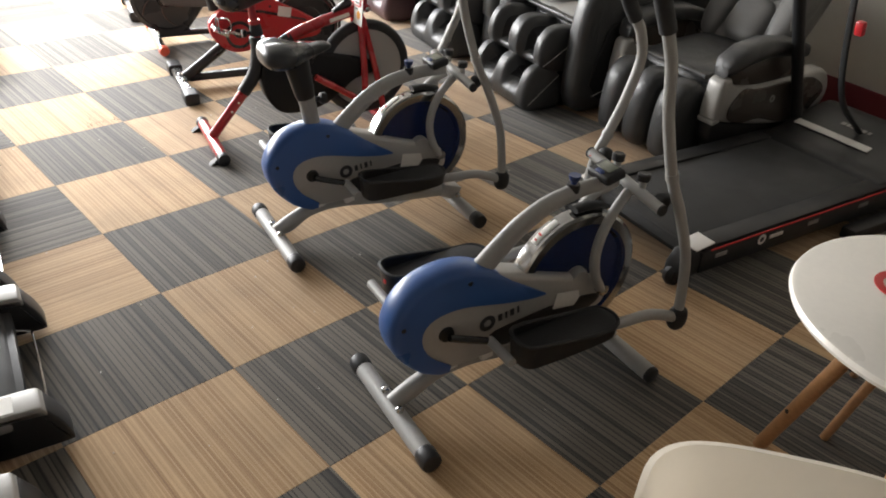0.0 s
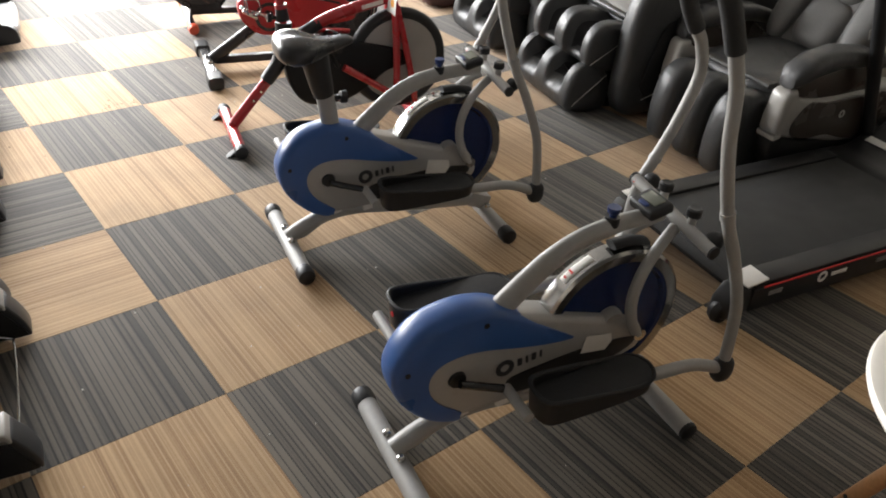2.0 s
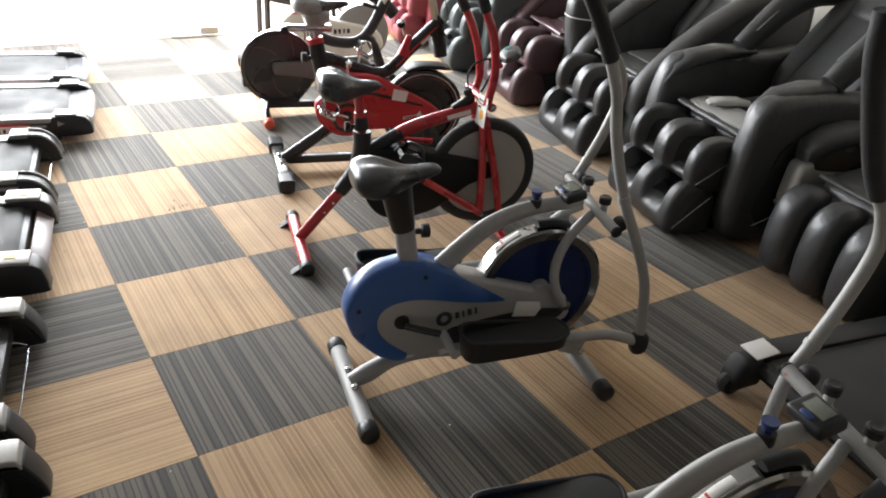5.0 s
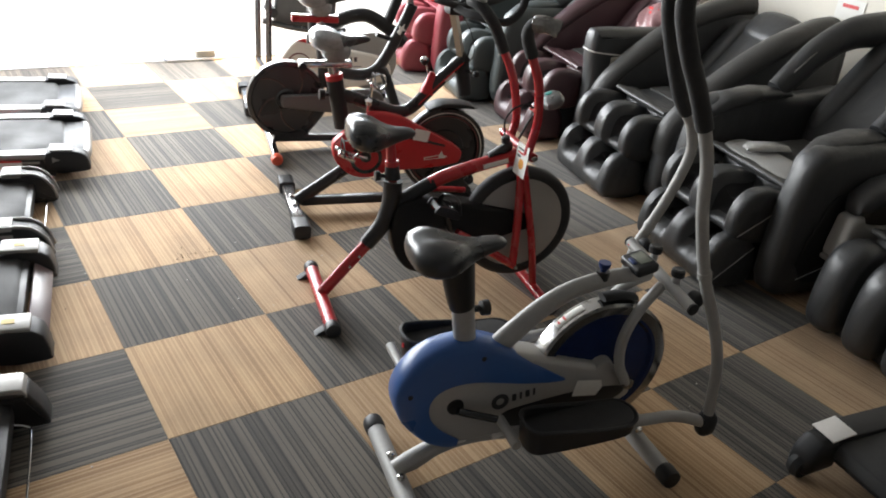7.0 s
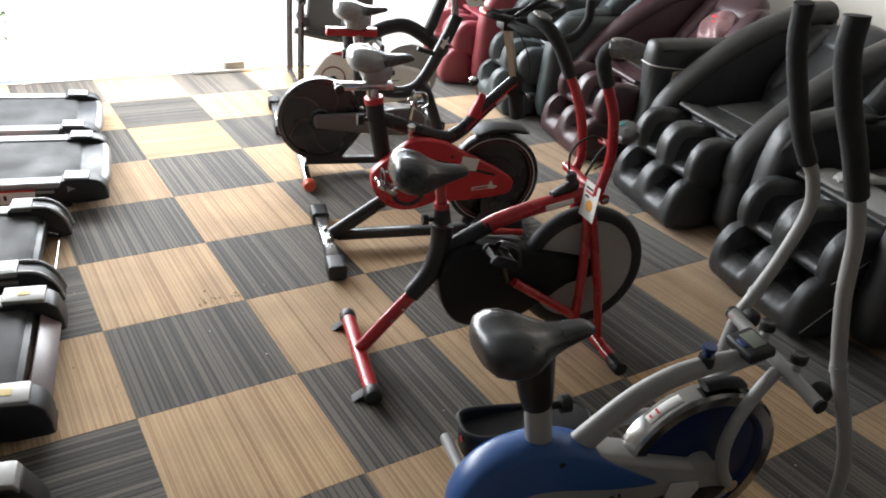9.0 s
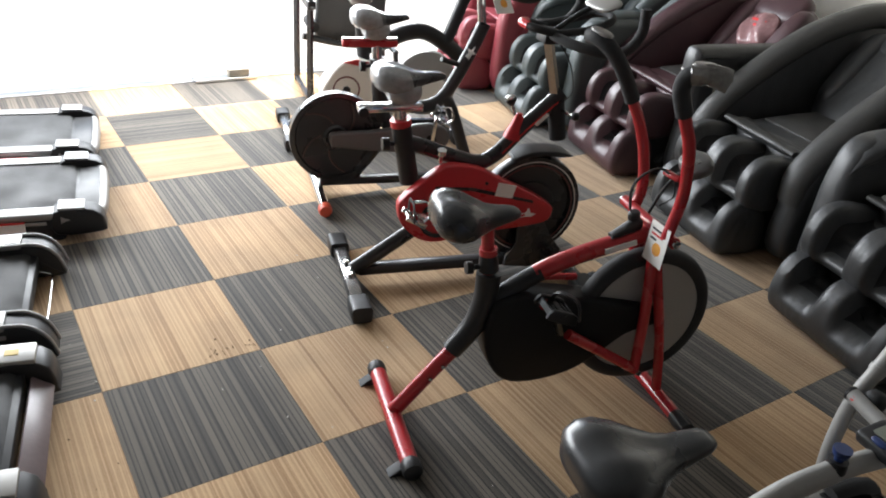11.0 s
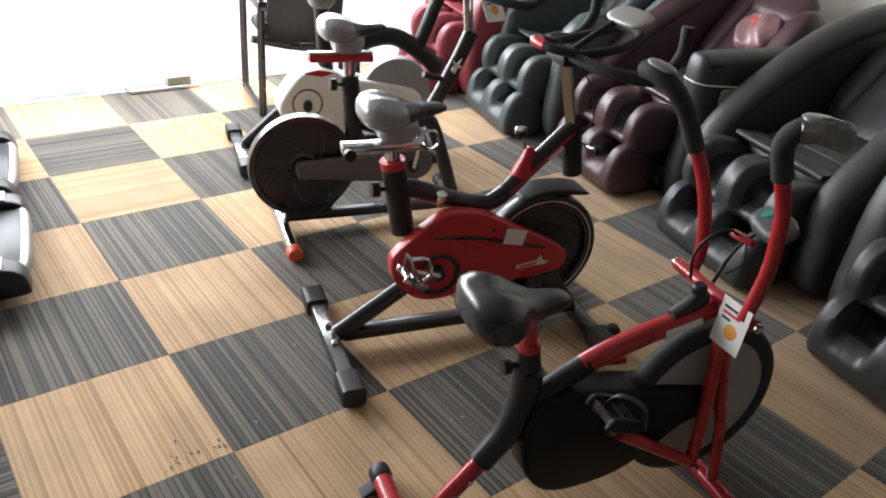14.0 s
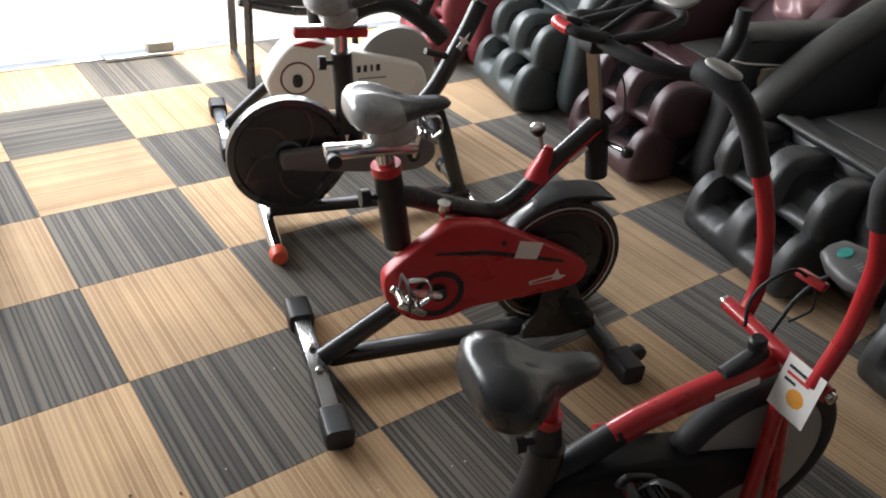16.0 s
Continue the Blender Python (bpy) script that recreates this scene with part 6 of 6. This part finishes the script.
    for k in range(3):
        part("back_cushion", puff((0.12, 0.25, 0.27), (-0.85 - 0.14 * k, 0, 0.62 + 0.215 * k), (0, -34, 0), p=3.0), VGREY, back, "stuffed grey back cushion")
    part("head_pillow", puff((0.12, 0.38, 0.24), (-1.30, 0, 1.16), (0, -34, 0), p=3.0), VGREY, th, "stuffed grey head pillow")
    return th


GREYCLOTH = mat("pale_grey_cloth", (0.32, 0.315, 0.30), 0.7, vary=0.12, scale=9, grain=240, bump=0.2, crease=0.2)
PINKFILM = mat("pink_plastic_film", (0.30, 0.165, 0.17), 0.25, vary=0.2, scale=18, grain=50, bump=0.35)
# black inner fabric, with the shade of the wells in its colour
WELLBLK = mat("shaded_black_lining", (0.013, 0.013, 0.014), 0.8, vary=0.2, grain=300, bump=0.2)
BROWNGLOSS = mat("dark_brown_gloss", (0.050, 0.040, 0.034), 0.25, vary=0.1, bump=0.02)
YAW = 165.0
shell_chair(pose(2.34, 1.275, 0, 0, 0, 168) @ Matrix.Diagonal((0.84, 0.97, 0.92, 1)), "black massage chair with silver side shells and grey back")
massage_chair(pose(2.33, 2.14, 0, 0, 0, YAW), "bulky black massage chair with a bagged remote on its seat", VBLACK, BLACKPL, film=True, cover=GREYCLOTH)
massage_chair(pose(2.60, 3.04, 0, 0, 0, YAW), "black massage chair with long sloping arm rolls", VBLACK, VBLACK, arms="bar", rim=VCHAR, tag=True)
massage_chair(pose(2.80, 3.92, 0, 0, 0, YAW), "maroon massage chair with a black piped side arm", VMAROON, VBLACK, arms="bar", near=VBLACK)
massage_chair(pose(2.855, 4.752, 0, 0, 0, YAW), "charcoal-green massage chair with rounded foot cushions", VGREEN, VGREEN)
massage_chair(pose(2.87, 5.54, 0, 0, 0, YAW), "red massage chair beside the open shopfront", VRED, VRED)

bag = thing("remote_control_bag", "crumpled clear plastic bag holding a remote control", "plastic bag", squeeze(pose(2.76, 2.08, 0.512, 0, 0, 150), 0.85))
bm = loft([(-0.12, 0, 0.0, 0.012, 0.006), (-0.10, 0, 0.012, 0.03, 0.014), (-0.03, 0, 0.018, 0.045, 0.02), (0.05, 0.01, 0.018, 0.05, 0.02), (0.11, 0, 0.014, 0.04, 0.016), (0.135, 0, 0.008, 0.03, 0.008)], 18, 2.6)
for v in bm.verts:
    v.co += Vector((0, 0.004 * math.sin(v.co.x * 90), 0.005 * math.sin(v.co.x * 60 + v.co.y * 130)))
part("bag", bm, BAGPL, bag, "crumpled clear film")
part("remote", box((0.15, 0.05, 0.02), (0.01, 0, 0.018), bevel=0.008), BLACKPL, bag)

pouch = thing("accessory_bag", "pink translucent plastic bag with red print on the maroon chair back", "plastic bag", pose(2.80, 3.92, 0, 0, 0, YAW) @ pose(-0.90, 0.02, 0.745, 0, -38, 0))
bm = puff((0.09, 0.25, 0.22), p=2.6, cuts=9)
for v in bm.verts:
    v.co += Vector((0.010 * math.sin(40 * v.co.y + 25 * v.co.z), 0.006 * math.sin(60 * v.co.z), 0.010 * math.sin(33 * v.co.y)))
part("bag", bm, PINKFILM, pouch, "crumpled pink film")
for k, w in enumerate((0.11, 0.07)):
    part("print_bar", box((0.004, w, 0.016), (0.047, 0.02 * k, 0.035 - 0.03 * k), (0, 0, 0), 0.001), REDINK, pouch, "bar of red print")

# ---- round table, tub chairs ----
table = thing("round_table", "small round white table on splayed beech legs", "table", pose(0.765, -0.525, 0))
part("tabletop", lathe([(0, 0.705), (0.30, 0.705), (0.314, 0.709), (0.318, 0.718), (0.314, 0.727), (0.305, 0.730), (0, 0.730)], seg=72), WHITEPL, table, "white lacquered round top")
for a in (58, 190, 300):
    c, s = math.cos(radians(a)), math.sin(radians(a))
    leg = part("leg", rod((0.13 * c, 0.13 * s, 0.70), (0.385 * c, 0.385 * s, 0.0), 0.019, 14), WOOD, table, "turned beech leg")
    for k in (0.33, 0.72):
        r = 0.13 + 0.255 * k
        part("plug", lathe([(0, 0), (0.006, 0), (0.006, 0.003), (0, 0.003)], pose(r * c, r * s, 0.70 - 0.70 * k) @ pose(-0.019 * s, 0.019 * c, 0, -90, 0, a), 8), BLACKPL, leg)
for a, b in ((190, 300), (300, 58)):
    r, z = 0.235, 0.42
    part("brace", rod((r * math.cos(radians(a)), r * math.sin(radians(a)), z), (r * math.cos(radians(b)), r * math.sin(radians(b)), z), 0.004, 8), BLACKPL, table, "thin black wire brace")
mark = thing("table_emblem", "red ring emblem lying on the white table", "emblem", pose(0.778, -0.410, 0.731))
part("ring", lathe([(0.045, 0), (0.062, 0), (0.062, 0.002), (0.045, 0.002)], seg=32, closed=True), REDINK, mark)


def tub_chair(m, label):
    th = thing("tub_chair", label, "chair", m, "white tub chairs")
    bm = bmesh.new()
    rows = []
    for k in range(91):
        q = radians(-180 + 4 * k)
        c, w = abs(math.cos(q)), abs(math.sin(q))
        u = max(0.0, min(1.0, (math.cos(q) + 0.25) / 0.85))
        back = u * u * (3 - 2 * u)
        rim = 0.50 + 0.315 * back
        R = 0.185 / (c ** 4.0 + w ** 4.0) ** (1 / 4.0)
        rows.append([(0.0, 0.43), (0.10, 0.432), (0.14, 0.445), (R - 0.022, 0.48 + 0.02 * back), (R - 0.006, 0.48 + (rim - 0.48) * 0.5), (R + 0.006, rim - 0.014), (R + 0.014, rim), (R + 0.024, rim - 0.003), (R + 0.024, rim - 0.02), (R + 0.008, 0.47 + (rim - 0.48) * 0.5), (R - 0.008, 0.465), (0.14, 0.425), (0.10, 0.415), (0.0, 0.413)])
    rows = rows[:-1]
    vs = []
    for k, r in enumerate(rows):
        q = radians(-180 + 4 * k)
        vs.append([bm.verts.new((max(a, 0.001) * math.cos(q), max(a, 0.001) * math.sin(q), z)) for a, z in r])
    n = len(vs)
    for k in range(n):
        a, b = vs[k], vs[(k + 1) % n]
        for i in range(len(a) - 1):
            bm.faces.new((a[i], a[i + 1], b[i + 1], b[i]))
    bmesh.ops.remove_doubles(bm, verts=bm.verts, dist=0.0025)
    part("shell", bm, WHITESHELL, th, "white moulded tub shell", 60)
    for a in (45, 135, 225, 315):
        c, s = math.cos(radians(a)), math.sin(radians(a))
        part("leg", tube([(0.10 * c, 0.10 * s, 0.415), (0.25 * c, 0.25 * s, 0.0)], (0.017, 0.012), 12, 1), WOOD, th, "beech leg")
        b = a + 90
        part("brace", rod((0.16 * c, 0.16 * s, 0.25), (0.16 * math.cos(radians(b)), 0.16 * math.sin(radians(b)), 0.25), 0.004, 8), BLACKPL, th, "thin black wire brace")
    return th


tub_chair(pose(-0.100, -0.612, 0, 0, 0, 33), "white moulded tub chair turned away from the table")
tub_chair(pose(1.34, -0.45, 0, 0, 0, -80), "white moulded tub chair behind the round table")

# ---- bench by the shopfront ----
bench = thing("weight_bench", "black steel folding bench frame with a padded board", "exercise bench", pose(1.765, 5.625, 0, 0, 0, -14))
for y in (-0.29, 0.25):
    part("upright", tube([(0.0, y, 0.0), (0.0, y, 0.55), (0.02, y, 1.05)], 0.021, 4, 2), FRAMEBLK, bench)
part("cross_rail", rod((0, -0.29, 0.02), (0, 0.25, 0.02), 0.018, 8), FRAMEBLK, bench)
part("top_rail", box((0.05, 0.66, 0.05), (0.0, -0.02, 0.62), bevel=0.008), FRAMEBLK, bench)
part("board", box((0.46, 0.07, 0.52), (0.34, 0.12, 0.56), (0, 4, 0), 0.02, 3), VBLACK, bench, "black padded board")
part("arm_rail", tube([(0.0, 0.0, 0.36), (0.3, 0.02, 0.30), (0.62, 0.02, 0.30)], 0.022, 10, 3), FRAMEBLK, bench)
for y in (-0.16, 0.2):
    part("front_leg", tube([(0.60, y, 0.0), (0.58, y, 0.30)], 0.018, 10, 1), FRAMEBLK, bench)
part("front_rail", rod((0.585, -0.16, 0.29), (0.585, 0.2, 0.29), 0.018, 8), FRAMEBLK, bench)
part("roller", rod((0.07, -0.02, 0.42), (0.07, 0.20, 0.42), 0.035, 14), FOAM, bench, "foam roller")

stop = thing("door_sill_plate", "thin aluminium sill plate with a small beige block on it", "sill plate", pose(1.36, 6.0, 0.004, 0, 0, 0))
part("plate", box((0.42, 0.10, 0.018), (0, 0, 0.009), bevel=0.003), ALU, stop)
part("block", box((0.14, 0.06, 0.05), (0.09, 0.0, 0.043), (0, 0, 0), 0.004), CREAM, stop, "small beige block")


# ---- clipped shrub on the pavement ----
def shrub(m, half, height, count):
    th = thing("shrub", "bright green leafy shrub on the sunlit pavement", "shrub", m)
    r = random.Random(21)
    stems = bmesh.new()
    for k in range(9):
        x = r.uniform(-half, half) * 0.8
        rod((x * 0.6, 0.0, 0.0), (x, r.uniform(-0.15, 0.15), height * 0.8), 0.006, 6, bm=stems)
    part("stems", stems, WOOD, th, "thin woody stems")
    bm = bmesh.new()
    for k in range(count):
        x, y, z = r.uniform(-half, half), r.gauss(0, 0.16), height * r.uniform(0.06, 1.0) * (0.82 + 0.18 * math.sin(9 * r.random()))
        q, w = r.uniform(0.03, 0.06), r.uniform(0.010, 0.02)
        lm = pose(x, y, z, r.uniform(-50, 50), r.uniform(-60, 60), r.uniform(0, 360))
        vs = [bm.verts.new(lm @ Vector(p)) for p in ((0, 0, 0), (q * 0.4, w, 0.006), (q, 0, -0.004), (q * 0.4, -w, 0.006))]
        bm.faces.new(vs[:3])
        bm.faces.new((vs[0], vs[2], vs[3]))
    part("crown", bm, LEAFGREEN, th, "small bright green leaves")
    return th


shrub(pose(-0.80, 7.45, -0.02), 0.90, 0.70, 2600)


# ---- crumbs, lint and a notice ----
def scatter(name, label, category, material, spots, size):
    bm = bmesh.new()
    r = random.Random(11)
    for cx, cy, sx, sy, n in spots:
        for _ in range(n):
            x, y, q = cx + r.gauss(0, sx), cy + r.gauss(0, sy), size * r.uniform(0.5, 1.4)
            box((q, q * r.uniform(0.5, 1.0), q * 0.5), (x, y, 0.001 + q * 0.25), (0, 0, r.uniform(0, 180)), 0, bm=bm)
    ob = part(name, bm, material, None)
    return tagged(ob, label, category, kind="stuff")


CRUMB = mat("brown_crumb", (0.15, 0.09, 0.05), 0.9)
LINT = mat("pale_lint", (0.55, 0.52, 0.47), 0.9)
scatter("crumbs", "brown dirt crumbs along a carpet tile joint", "dirt", CRUMB, [(0.40, 3.05, 0.030, 0.020, 11), (0.345, 3.03, 0.022, 0.012, 6), (0.485, 3.03, 0.014, 0.012, 5), (-0.12, 2.75, 0.05, 0.12, 4)], 0.0038)
scatter("lint", "pale lint specks scattered over the carpet tiles", "lint", LINT, [(0.3, 1.0, 0.5, 0.6, 26), (0.6, 3.2, 0.4, 0.5, 20)], 0.0035)
notice = thing("wall_notice", "small white paper notice stuck to the cream wall", "notice", pose(*along_wall(2.738, -0.004, 0.971), 0, 0, -90 - SLANT))
part("sheet", box((0.21, 0.003, 0.12), bevel=0), PAPER, notice)
part("text_bar", box((0.12, 0.002, 0.02), (0, -0.003, 0.02), bevel=0), REDINK, notice, "bar of red print")


# ---- carpet tiles, laid as a checkerboard ----
def tile_mesh(name, material):
    bm = box((0.4994, 0.4994, 0.010), (0, 0, -0.0045), bevel=0.0007, seg=1)
    me = bpy.data.meshes.new(name)
    bm.to_mesh(me)
    bm.free()
    me.materials.append(material)
    return me


MESH_TAN, MESH_DARK = tile_mesh("carpet_tile_tan", TAN), tile_mesh("carpet_tile_dark", DARK)
TURNED = {(-1, 3), (-1, 4), (-1, 6), (1, 9), (1, 10), (0, 10), (3, 6)}
rng = random.Random(4)
for i in range(-7, 10):
    for j in range(-7, 12):
        if 0.5 * i > along_wall(0.5 * j + 0.5, 0.2)[0]:
            continue
        ob = new("carpet_tile", MESH_TAN if (i + j) % 2 == 0 else MESH_DARK)
        turn = 90 if (i, j) in TURNED or (i < -1 and rng.random() < 0.3) else 0
        ob.matrix_basis = pose(0.5 * i + 0.25, 0.5 * j + 0.25, 0.0005 * (rng.random() - 0.5), 0, 0, turn + 180 * rng.randrange(2))
        ob.parent = floor


# ---- the same tiles further back in the room, laid as one sheet of each colour ----
for parity, material, word in ((0, TAN, "tan"), (1, DARK, "dark")):
    bm = bmesh.new()
    for i in range(-7, 9):
        for j in range(-13, -7):
            if (i + j) % 2 == parity and 0.5 * i < along_wall(0.5 * j + 0.5, 0.2)[0]:
                box((0.4994, 0.4994, 0.010), (0.5 * i + 0.25, 0.5 * j + 0.25, -0.0045), bevel=0, bm=bm)
    rest = part("carpet_tiles", bm, material, None)
    tagged(rest, word + " striped carpet tiles at the back of the room", "carpet", kind="stuff")
